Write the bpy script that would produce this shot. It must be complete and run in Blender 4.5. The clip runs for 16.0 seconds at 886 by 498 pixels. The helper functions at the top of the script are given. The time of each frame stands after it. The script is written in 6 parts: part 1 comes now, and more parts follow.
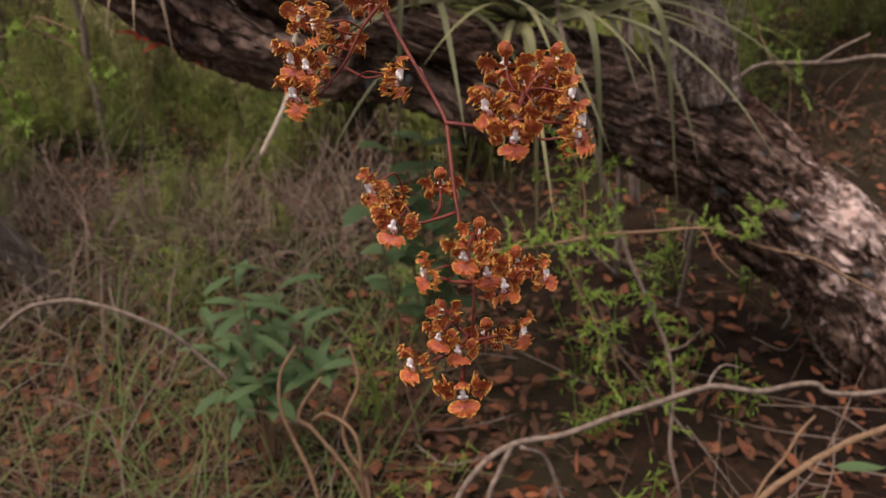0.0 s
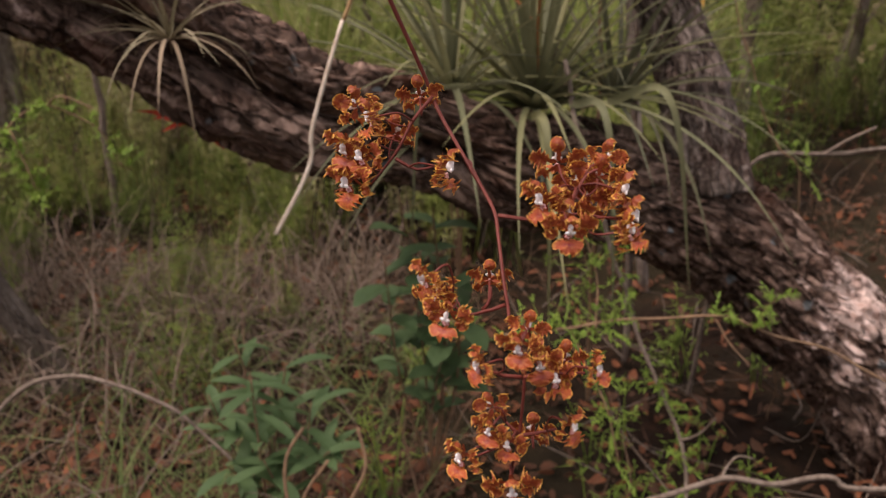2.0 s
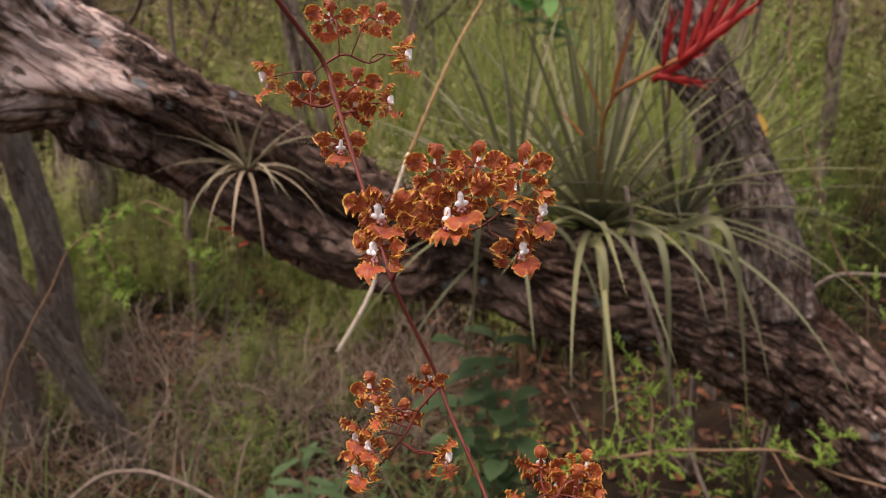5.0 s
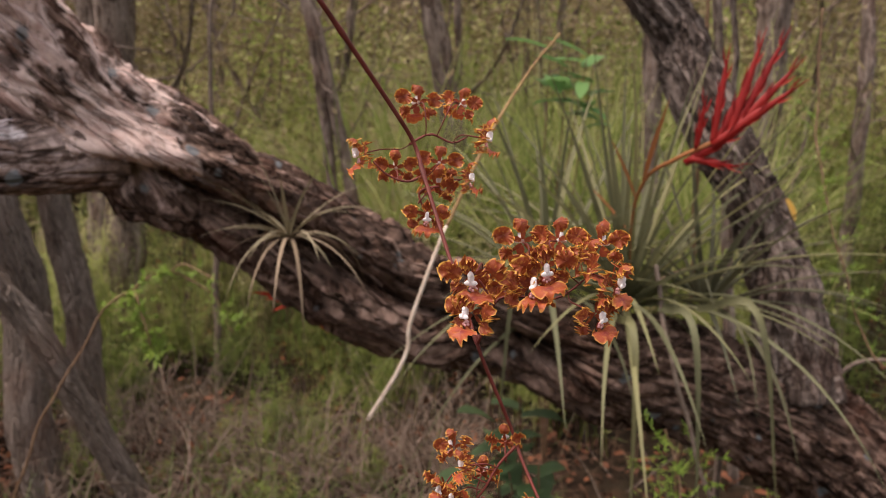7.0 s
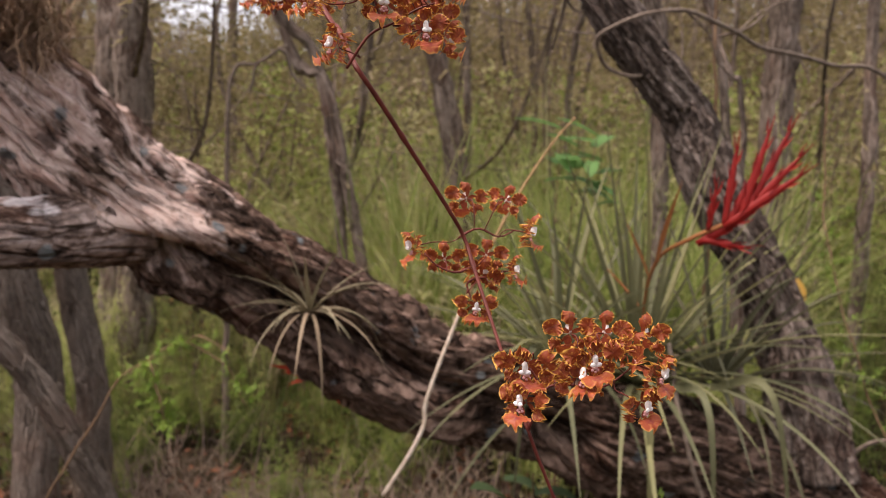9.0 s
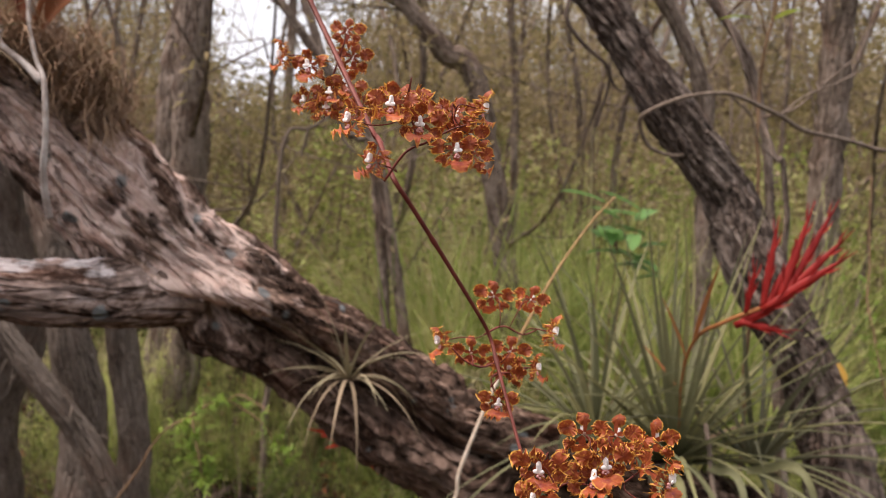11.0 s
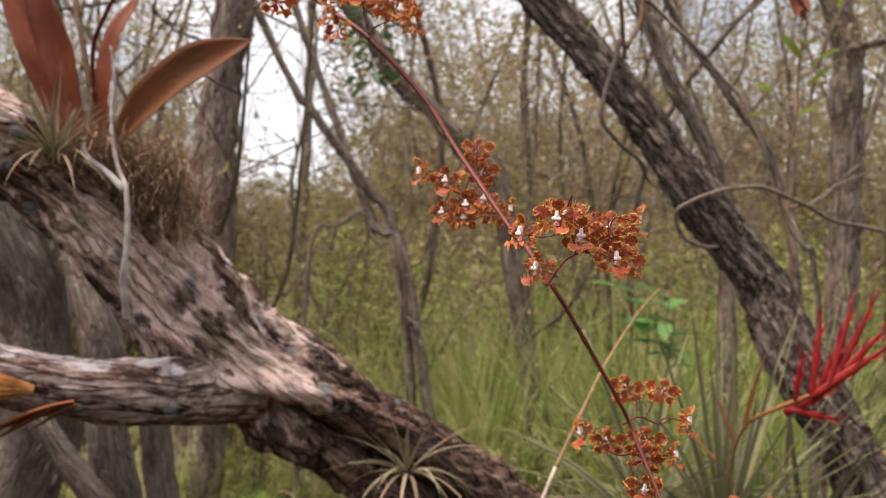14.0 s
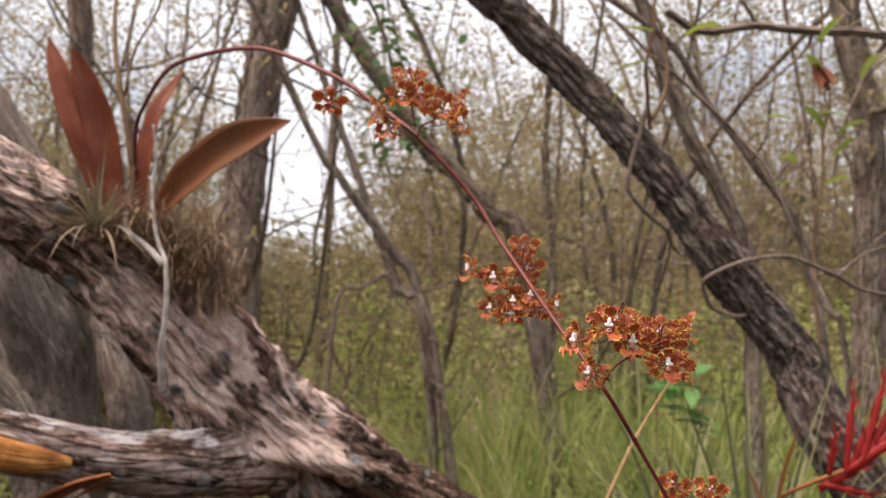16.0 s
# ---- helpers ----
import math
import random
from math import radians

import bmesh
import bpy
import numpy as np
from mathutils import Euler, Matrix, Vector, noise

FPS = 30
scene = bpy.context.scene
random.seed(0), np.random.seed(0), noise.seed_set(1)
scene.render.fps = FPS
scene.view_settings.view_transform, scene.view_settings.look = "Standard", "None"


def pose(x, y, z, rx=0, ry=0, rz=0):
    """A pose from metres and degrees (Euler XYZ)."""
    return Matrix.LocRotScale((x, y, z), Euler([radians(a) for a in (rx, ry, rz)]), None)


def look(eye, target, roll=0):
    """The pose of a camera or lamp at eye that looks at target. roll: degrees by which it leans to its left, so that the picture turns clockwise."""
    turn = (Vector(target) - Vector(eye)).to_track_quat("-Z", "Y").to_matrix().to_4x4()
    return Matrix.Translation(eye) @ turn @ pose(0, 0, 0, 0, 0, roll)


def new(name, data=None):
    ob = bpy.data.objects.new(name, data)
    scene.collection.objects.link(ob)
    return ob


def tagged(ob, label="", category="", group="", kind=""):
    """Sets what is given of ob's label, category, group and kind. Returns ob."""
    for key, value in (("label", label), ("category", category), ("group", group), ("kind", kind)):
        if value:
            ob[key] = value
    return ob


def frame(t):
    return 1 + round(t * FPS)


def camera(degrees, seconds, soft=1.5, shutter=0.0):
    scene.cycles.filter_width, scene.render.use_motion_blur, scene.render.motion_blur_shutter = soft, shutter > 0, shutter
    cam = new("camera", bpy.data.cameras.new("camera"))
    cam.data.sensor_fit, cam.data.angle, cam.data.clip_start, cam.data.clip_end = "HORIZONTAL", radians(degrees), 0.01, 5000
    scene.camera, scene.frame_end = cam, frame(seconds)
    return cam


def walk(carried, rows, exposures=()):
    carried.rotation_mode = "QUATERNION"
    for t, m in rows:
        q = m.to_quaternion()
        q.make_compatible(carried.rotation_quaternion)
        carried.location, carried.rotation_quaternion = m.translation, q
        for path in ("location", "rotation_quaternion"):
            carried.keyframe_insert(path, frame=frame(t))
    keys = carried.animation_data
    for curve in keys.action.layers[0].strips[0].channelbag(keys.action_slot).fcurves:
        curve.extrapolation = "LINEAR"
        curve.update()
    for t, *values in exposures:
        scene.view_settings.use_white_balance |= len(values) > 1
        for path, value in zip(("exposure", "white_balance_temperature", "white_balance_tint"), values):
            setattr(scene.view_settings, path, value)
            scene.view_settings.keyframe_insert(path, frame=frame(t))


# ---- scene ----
cam = camera(52.9, 16.0, soft=1.0)
cam.data.dof.use_dof, cam.data.dof.focus_distance, cam.data.dof.aperture_fstop = True, 0.475, 15.0
PATH = [
    (0, (0.301, -0.028, 1.602), (-0.01, 1.701, 0.647), -1.9),
    (0.5, (0.299, -0.032, 1.605), (-0.02, 1.714, 0.682), -1.5),
    (1, (0.294, -0.032, 1.604), (-0.03, 1.735, 0.724), -1.1),
    (1.5, (0.286, -0.03, 1.604), (-0.036, 1.758, 0.767), -0.9),
    (2, (0.282, -0.028, 1.606), (-0.046, 1.778, 0.813), -0.8),
    (2.5, (0.285, -0.026, 1.612), (-0.061, 1.796, 0.862), -0.4),
    (3, (0.292, -0.029, 1.628), (-0.081, 1.802, 0.915), -0.2),
    (3.5, (0.301, -0.031, 1.652), (-0.1, 1.804, 0.964), 0.2),
    (4, (0.313, -0.035, 1.678), (-0.123, 1.799, 1.009), 0.3),
    (4.2, (0.318, -0.028, 1.689), (-0.138, 1.8, 1.019), -0.6),
    (6.3, (0.316, -0.061, 1.733), (-0.241, 1.781, 1.189), 0.9),
    (6.5, (0.31, -0.068, 1.734), (-0.244, 1.778, 1.201), 1.0),
    (7, (0.294, -0.076, 1.726), (-0.258, 1.785, 1.245), 1.0),
    (7.5, (0.28, -0.089, 1.72), (-0.27, 1.786, 1.291), 1.1),
    (8, (0.272, -0.101, 1.722), (-0.279, 1.783, 1.338), 1.3),
    (8.5, (0.271, -0.11, 1.732), (-0.287, 1.778, 1.38), 1.4),
    (9, (0.276, -0.115, 1.744), (-0.297, 1.774, 1.419), 1.6),
    (9.2, (0.277, -0.106, 1.748), (-0.304, 1.781, 1.43), 1.9),
    (11.3, (0.299, -0.159, 1.784), (-0.401, 1.706, 1.597), 2.7),
    (11.5, (0.3, -0.168, 1.789), (-0.41, 1.693, 1.602), 2.1),
    (12, (0.293, -0.176, 1.789), (-0.431, 1.683, 1.643), 2.0),
    (12.5, (0.28, -0.188, 1.793), (-0.445, 1.672, 1.681), 2.1),
    (13, (0.261, -0.207, 1.793), (-0.456, 1.659, 1.716), 2.1),
    (13.5, (0.24, -0.222, 1.787), (-0.471, 1.647, 1.751), 2.1),
    (14, (0.221, -0.238, 1.781), (-0.479, 1.635, 1.789), 2.2),
    (14.5, (0.209, -0.243, 1.784), (-0.488, 1.631, 1.826), 2.2),
    (15, (0.203, -0.252, 1.794), (-0.498, 1.62, 1.869), 2.2),
    (15.5, (0.2, -0.262, 1.804), (-0.514, 1.603, 1.909), 2.2),
    (16, (0.204, -0.268, 1.813), (-0.538, 1.584, 1.944), 2.4),
]
walk(cam, [(t, look(eye, target, roll)) for t, eye, target, roll in PATH],
     exposures=((0, 0.32, 6500, 20), (4, 0.5, 6500, 20), (8, 0.67, 6500, 19), (12, 0.8, 6500, 15), (16, 0.85, 6500, 14)))

# ---- light ----
SUN_EL, SUN_AZ = 66.0, 236.0
world = bpy.data.worlds.new("overcast_sky")
scene.world = world
world.use_nodes = True
wn, wl = world.node_tree.nodes, world.node_tree.links
wn.clear()
w_out, w_bg = wn.new("ShaderNodeOutputWorld"), wn.new("ShaderNodeBackground")
w_sky = wn.new("ShaderNodeTexSky")
w_sky.sky_type, w_sky.sun_disc = "NISHITA", False
w_sky.sun_elevation, w_sky.sun_rotation = radians(SUN_EL), radians(SUN_AZ)
w_tc, w_cl, w_rmp, w_mix = wn.new("ShaderNodeTexCoord"), wn.new("ShaderNodeTexNoise"), wn.new("ShaderNodeValToRGB"), wn.new("ShaderNodeMix")
w_mix.data_type = "RGBA"
w_cl.inputs["Scale"].default_value, w_cl.inputs["Detail"].default_value = 3.0, 5.0
w_rmp.color_ramp.elements[0].position, w_rmp.color_ramp.elements[1].position = 0.3, 0.47
w_mix.inputs["B"].default_value = (10.6, 10.8, 11.2, 1)
wl.new(w_tc.outputs["Generated"], w_cl.inputs["Vector"])
wl.new(w_cl.outputs["Fac"], w_rmp.inputs["Fac"])
wl.new(w_rmp.outputs["Color"], w_mix.inputs["Factor"])
wl.new(w_sky.outputs["Color"], w_mix.inputs["A"])
wl.new(w_mix.outputs["Result"], w_bg.inputs["Color"])
w_bg.inputs["Strength"].default_value = 0.065
wl.new(w_bg.outputs["Background"], w_out.inputs["Surface"])
sun_data = bpy.data.lights.new("sun", "SUN")
sun_data.energy, sun_data.angle, sun_data.color = 4.0, radians(42), (1.0, 0.875, 0.765)
sun = new("sun", sun_data)
az, el = radians(SUN_AZ), radians(SUN_EL)
sun.matrix_world = look((0, 0, 12), Vector((0, 0, 12)) - Vector((math.sin(az) * math.cos(el), math.cos(az) * math.cos(el), math.sin(el))))


# ---- materials ----
class Nodes:
    def __init__(self, name):
        self.mat = bpy.data.materials.new(name)
        self.mat.use_nodes = True
        self.n, self.l = self.mat.node_tree.nodes, self.mat.node_tree.links
        self.bsdf = self.n["Principled BSDF"]

    def add(self, kind, **inputs):
        node = self.n.new(kind)
        for key, value in inputs.items():
            node.inputs[key].default_value = value
        return node

    def link(self, a, b):
        self.l.new(a, b)

    def ramp(self, fac, stops, smooth=False):
        r = self.n.new("ShaderNodeValToRGB")
        els = r.color_ramp.elements
        while len(els) < len(stops):
            els.new(0.5)
        for e, (pos, col) in zip(els, stops):
            e.position, e.color = pos, (*col, 1) if len(col) == 3 else col
        if smooth:
            r.color_ramp.interpolation = "EASE"
        self.link(fac, r.inputs["Fac"])
        return r.outputs["Color"]

    def mix(self, fac, a, b, blend="MIX"):
        m = self.n.new("ShaderNodeMix")
        m.data_type, m.blend_type = "RGBA", blend
        for key, v in (("Factor", fac), ("A", a), ("B", b)):
            if isinstance(v, (float, int)):
                m.inputs[key].default_value = v
            elif isinstance(v, tuple):
                m.inputs[key].default_value = (*v, 1)
            else:
                self.link(v, m.inputs[key])
        return m.outputs["Result"]

    def noise(self, vec, scale, detail=4.0, rough=0.55, dist=0.0):
        t = self.add("ShaderNodeTexNoise", Scale=scale, Detail=detail, Roughness=rough, Distortion=dist)
        if vec is not None:
            self.link(vec, t.inputs["Vector"])
        return t.outputs["Fac"]

    def coords(self, which="Object", scale=(1, 1, 1)):
        tc = self.n.new("ShaderNodeTexCoord")
        mp = self.n.new("ShaderNodeMapping")
        mp.inputs["Scale"].default_value = scale
        self.link(tc.outputs[which], mp.inputs["Vector"])
        return mp.outputs["Vector"]

    def math(self, op, a, b=0.0):
        m = self.n.new("ShaderNodeMath")
        m.operation = op
        for i, v in enumerate((a, b)):
            if isinstance(v, (float, int)):
                m.inputs[i].default_value = v
            else:
                self.link(v, m.inputs[i])
        return m.outputs[0]

    def bump(self, height, strength=0.4, dist=0.01, after=None):
        b = self.add("ShaderNodeBump", Strength=strength, Distance=dist)
        self.link(height, b.inputs["Height"])
        if after is not None:
            self.link(after, b.inputs["Normal"])
        return b.outputs["Normal"]

    def done(self, color, rough=0.8, normal=None, spec=0.3):
        self.link(color, self.bsdf.inputs["Base Color"])
        if isinstance(rough, float):
            self.bsdf.inputs["Roughness"].default_value = rough
        else:
            self.link(rough, self.bsdf.inputs["Roughness"])
        self.bsdf.inputs["Specular IOR Level"].default_value = spec
        if normal is not None:
            self.link(normal, self.bsdf.inputs["Normal"])
        return self.mat


def bark_material(name, dark, mid, light, pale=None, spots=(), scale=1.0, crack=0.8):
    """Furrowed, scaly bark. UV in metres: across, along. spots: places (x, y, z, reach) where the outer bark is worn to pale wood."""
    k = Nodes(name)
    uv = k.coords("UV", (1, 0.2, 1))
    fine = k.coords("UV", (1, 0.55, 1))
    big = k.noise(uv, 36 * scale, 5, 0.65, 0.4)
    grain = k.noise(fine, 85 * scale, 6, 0.7, 0.4)
    col = k.ramp(k.math("ADD", k.math("MULTIPLY", big, 0.55), k.math("MULTIPLY", grain, 0.45)),
                 [(0.43, dark), (0.5, mid), (0.61, light)])
    tint = k.noise(k.coords("Object"), 5, 4)
    col = k.mix(k.ramp(tint, [(0.5, (0, 0, 0)), (0.72, (0.5, 0.5, 0.5))]), col, tuple(m * c for m, c in zip(mid, (0.8, 0.5, 0.4))))
    # scales of bark with dark cracks between them
    warp = k.add("ShaderNodeTexNoise", Scale=30.0 * scale, Detail=3.0)
    bent = k.n.new("ShaderNodeVectorMath")
    bent.operation = "MULTIPLY_ADD"
    base = k.coords("UV", (1, 0.17, 1))
    k.link(base, warp.inputs["Vector"])
    k.link(warp.outputs["Color"], bent.inputs[0])
    bent.inputs[1].default_value = (0.03, 0.03, 0)
    k.link(base, bent.inputs[2])
    vor = k.add("ShaderNodeTexVoronoi", Scale=58.0 * scale)
    vor.feature = "DISTANCE_TO_EDGE"
    who = k.add("ShaderNodeTexVoronoi", Scale=58.0 * scale)
    k.link(bent.outputs["Vector"], vor.inputs["Vector"])
    k.link(bent.outputs["Vector"], who.inputs["Vector"])
    tone = k.n.new("ShaderNodeSeparateXYZ")
    k.link(who.outputs["Color"], tone.inputs[0])
    col = k.mix(k.math("MULTIPLY", k.math("GREATER_THAN", tone.outputs["X"], 0.68), 0.28), col, light)
    col = k.mix(k.math("MULTIPLY", k.math("LESS_THAN", tone.outputs["Y"], 0.35), 0.3), col, tuple(0.6 * c for c in mid))
    gap = k.ramp(vor.outputs["Distance"], [(0.03, (1, 1, 1)), (0.19, (0, 0, 0))])
    gap = k.math("MULTIPLY", gap, k.ramp(k.noise(uv, 50 * scale, 4), [(0.42, (0, 0, 0)), (0.58, (1, 1, 1))]))
    col = k.mix(k.math("MULTIPLY", gap, crack), col, tuple(0.7 * c for c in dark))
    plate = k.ramp(vor.outputs["Distance"], [(0.0, (0, 0, 0)), (0.2, (1, 1, 1))])
    lich = k.noise(fine, 42, 4, 0.65)
    col = k.mix(k.ramp(lich, [(0.62, (0, 0, 0)), (0.67, (0.5, 0.5, 0.5))]), col, tuple(1.1 * c for c in light))
    if pale:
        mask = None
        tc = k.n.new("ShaderNodeTexCoord")
        for x, y, z, reach in spots:
            d = k.n.new("ShaderNodeVectorMath")
            d.operation = "DISTANCE"
            k.link(tc.outputs["Object"], d.inputs[0])
            d.inputs[1].default_value = (x, y, z)
            m = k.math("SUBTRACT", 1.0, k.math("DIVIDE", d.outputs["Value"], reach))
            mask = m if mask is None else k.math("MAXIMUM", mask, m)
        patch = k.noise(k.coords("UV", (1, 0.45, 1)), 20, 7, 0.64, 0.4)
        long = k.noise(k.coords("UV", (1, 0.2, 1)), 48, 5, 0.65, 0.4)
        m = k.ramp(k.math("ADD", k.math("MULTIPLY", mask, 0.3), k.math("ADD", k.math("MULTIPLY", patch, 0.8), k.math("MULTIPLY", long, 0.35))), [(0.7, (0, 0, 0)), (0.78, (0.9, 0.9, 0.9))])
        wood = k.mix(k.ramp(k.noise(k.coords("UV", (1, 0.4, 1)), 40, 6, 0.7, 0.3), [(0.36, (0, 0, 0)), (0.56, (1, 1, 1))]), tuple(c * f for c, f in zip(pale, (0.68, 0.57, 0.54))), pale)
        chips = k.ramp(k.noise(fine, 60, 5, 0.7, 0.3), [(0.57, (1, 1, 1)), (0.63, (0.3, 0.3, 0.3))])
        col = k.mix(k.math("MULTIPLY", m, chips), col, wood)
        dots = k.add("ShaderNodeTexVoronoi", Scale=11.0)
        k.link(k.coords("Object"), dots.inputs["Vector"])
        col = k.mix(k.ramp(k.math("ADD", dots.outputs["Distance"], k.math("MULTIPLY", patch, 0.6)), [(0.4, (0.8, 0.8, 0.8)), (0.45, (0, 0, 0))]), col, (0.16, 0.18, 0.185))
    nrm = k.bump(big, 1.0, 0.008)
    nrm = k.bump(plate, 1.0, 0.007, nrm)
    nrm = k.bump(grain, 1.0, 0.003, nrm)
    return k.done(col, 0.92, nrm, 0.1)


def leaf_material(name, stops, rough=0.5, back=0.25, scale=30.0, streak=None, spread=0.35):
    """Leaves: colour by leaf (random per island and object) and by blotches, some light passing through."""
    k = Nodes(name)
    geo = k.n.new("ShaderNodeNewGeometry")
    info = k.n.new("ShaderNodeObjectInfo")
    ran = k.math("FRACT", k.math("ADD", geo.outputs["Random Per Island"], info.outputs["Random"]))
    blot = k.noise(k.coords("Object"), scale, 4)
    fac = k.math("ADD", k.math("MULTIPLY", ran, 1 - spread), k.math("MULTIPLY", blot, spread))
    col = k.ramp(fac, stops)
    fine = k.noise(k.coords("UV", streak or (30, 4, 1)), 6.0, 4)
    col = k.mix(0.45, col, k.mix(fine, tuple(0.4 * c for c in stops[0][1]), tuple(min(1, 1.5 * c) for c in stops[-1][1])), "MIX")
    k.done(col, rough, k.bump(fine, 0.25, 0.002), 0.2)
    tr = k.n.new("ShaderNodeBsdfTranslucent")
    k.link(col, tr.inputs["Color"])
    ms = k.add("ShaderNodeMixShader", Fac=back)
    out = k.n["Material Output"]
    k.link(k.bsdf.outputs["BSDF"], ms.inputs[1])
    k.link(tr.outputs["BSDF"], ms.inputs[2])
    k.link(ms.outputs["Shader"], out.inputs["Surface"])
    return k.mat


def foliage_material(name, stops, patch=0.9, own=0.3, rough=0.65, back=0.4):
    """Leaves of weeds and bushes: colour by broad patches of growth, less by leaf."""
    k = Nodes(name)
    geo = k.n.new("ShaderNodeNewGeometry")
    broad = k.math("ADD", k.math("MULTIPLY", k.noise(k.coords("Object"), patch, 3), 0.6), k.math("MULTIPLY", k.noise(k.coords("Object"), patch * 5, 3), 0.4))
    even = k.ramp(broad, [(0.37, (0, 0, 0)), (0.63, (1, 1, 1))])
    col = k.ramp(k.math("ADD", k.math("MULTIPLY", even, 1 - own), k.math("MULTIPLY", geo.outputs["Random Per Island"], own)), stops)
    k.done(col, rough, None, 0.15)
    tr = k.n.new("ShaderNodeBsdfTranslucent")
    k.link(col, tr.inputs["Color"])
    ms = k.add("ShaderNodeMixShader", Fac=back)
    k.link(k.bsdf.outputs["BSDF"], ms.inputs[1])
    k.link(tr.outputs["BSDF"], ms.inputs[2])
    k.link(ms.outputs["Shader"], k.n["Material Output"].inputs["Surface"])
    return k.mat


def stem_material(name, a, b, rough=0.5, scale=60.0):
    k = Nodes(name)
    n1 = k.noise(k.coords("Object"), scale, 4)
    n2 = k.noise(k.coords("Object"), scale * 8, 3)
    col = k.mix(k.ramp(n1, [(0.35, (0, 0, 0)), (0.65, (1, 1, 1))]), a, b)
    col = k.mix(k.math("MULTIPLY", n2, 0.3), col, tuple(0.4 * c for c in a))
    return k.done(col, rough, k.bump(n2, 0.3, 0.001), 0.2)


def tepal_material(name, heart, body, rim, speckle):
    """UV.x runs from the middle (0) to the wavy rim (1)."""
    k = Nodes(name)
    sep = k.n.new("ShaderNodeSeparateXYZ")
    tc = k.n.new("ShaderNodeTexCoord")
    k.link(tc.outputs["UV"], sep.inputs[0])
    info = k.n.new("ShaderNodeObjectInfo")
    vec = k.coords("Object")
    mott = k.noise(vec, 420, 4, 0.6)
    edge = k.math("ADD", sep.outputs["X"], k.math("MULTIPLY", k.math("SUBTRACT", mott, 0.5), 0.6))
    col = k.ramp(edge, [(0.0, heart), (0.5, body), (0.86, body), (0.99, rim)])
    spots = k.ramp(k.noise(vec, 900, 3, 0.6), [(0.54, (0, 0, 0)), (0.64, (1, 1, 1))])
    col = k.mix(k.math("MULTIPLY", spots, speckle), col, rim)
    col = k.mix(k.math("MULTIPLY", info.outputs["Random"], 0.35), col, heart)
    nrm = k.bump(mott, 0.5, 0.0012)
    k.done(col, 0.45, nrm, 0.3)
    tr = k.n.new("ShaderNodeBsdfTranslucent")
    k.link(col, tr.inputs["Color"])
    ms = k.add("ShaderNodeMixShader", Fac=0.28)
    k.link(k.bsdf.outputs["BSDF"], ms.inputs[1])
    k.link(tr.outputs["BSDF"], ms.inputs[2])
    k.link(ms.outputs["Shader"], k.n["Material Output"].inputs["Surface"])
    return k.mat


PALE_SPOTS = [(-0.87, 1.07, 1.7, 0.4), (-0.7, 1.25, 1.55, 0.27), (1.02, 2.15, 0.54, 0.28), (1.14, 2.2, 0.34, 0.26), (-1.22, 0.93, 2.1, 0.32)]
LOG_BARK = bark_material("log_bark", (0.012, 0.0075, 0.005), (0.1, 0.06, 0.043), (0.33, 0.228, 0.178), (0.7, 0.54, 0.47), PALE_SPOTS, crack=0.55)
LIMB_BARK = bark_material("limb_bark", (0.034, 0.025, 0.02), (0.1, 0.074, 0.06), (0.29, 0.24, 0.207), scale=1.3, crack=0.6)
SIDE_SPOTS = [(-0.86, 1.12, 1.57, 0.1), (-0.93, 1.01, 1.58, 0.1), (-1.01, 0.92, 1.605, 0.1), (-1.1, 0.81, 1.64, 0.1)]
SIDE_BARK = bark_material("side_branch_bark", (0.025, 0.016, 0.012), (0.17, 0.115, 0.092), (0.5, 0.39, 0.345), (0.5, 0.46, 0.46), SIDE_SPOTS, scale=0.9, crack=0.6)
TREE_BARK = bark_material("tree_bark", (0.075, 0.055, 0.043), (0.195, 0.15, 0.12), (0.34, 0.275, 0.23), scale=0.6, crack=0.35)
DEAD_BARK = bark_material("dead_bark", (0.12, 0.095, 0.078), (0.185, 0.148, 0.122), (0.25, 0.205, 0.172), scale=1.2, crack=0.0)
DRY_TWIG = stem_material("dry_twig", (0.22, 0.172, 0.135), (0.11, 0.08, 0.06), 0.8)
AERIAL_ROOT = stem_material("aerial_root", (0.48, 0.43, 0.4), (0.24, 0.19, 0.165), 0.85, 40)
TAN_SCAPE = stem_material("tan_scape", (0.34, 0.22, 0.1), (0.24, 0.15, 0.07), 0.8)
DARK_TWIG = stem_material("dark_twig", (0.1, 0.075, 0.06), (0.055, 0.04, 0.032), 0.85)
DRY_SCAPE = stem_material("dry_scape", (0.74, 0.64, 0.52), (0.55, 0.43, 0.31), 0.7)
CURL_STEM = stem_material("curled_stem", (0.24, 0.15, 0.085), (0.14, 0.085, 0.05), 0.8)


def torn_wood():
    k = Nodes("torn_wood")
    streak = k.noise(k.coords("UV", (1, 0.06, 1)), 160, 5, 0.7)
    blot = k.noise(k.coords("Object"), 30, 4)
    col = k.ramp(k.math("ADD", k.math("MULTIPLY", streak, 0.6), k.math("MULTIPLY", blot, 0.4)), [(0.38, (0.1, 0.035, 0.014)), (0.5, (0.32, 0.13, 0.035)), (0.64, (0.55, 0.3, 0.1))])
    return k.done(col, 0.85, k.bump(streak, 0.9, 0.006), 0.1)


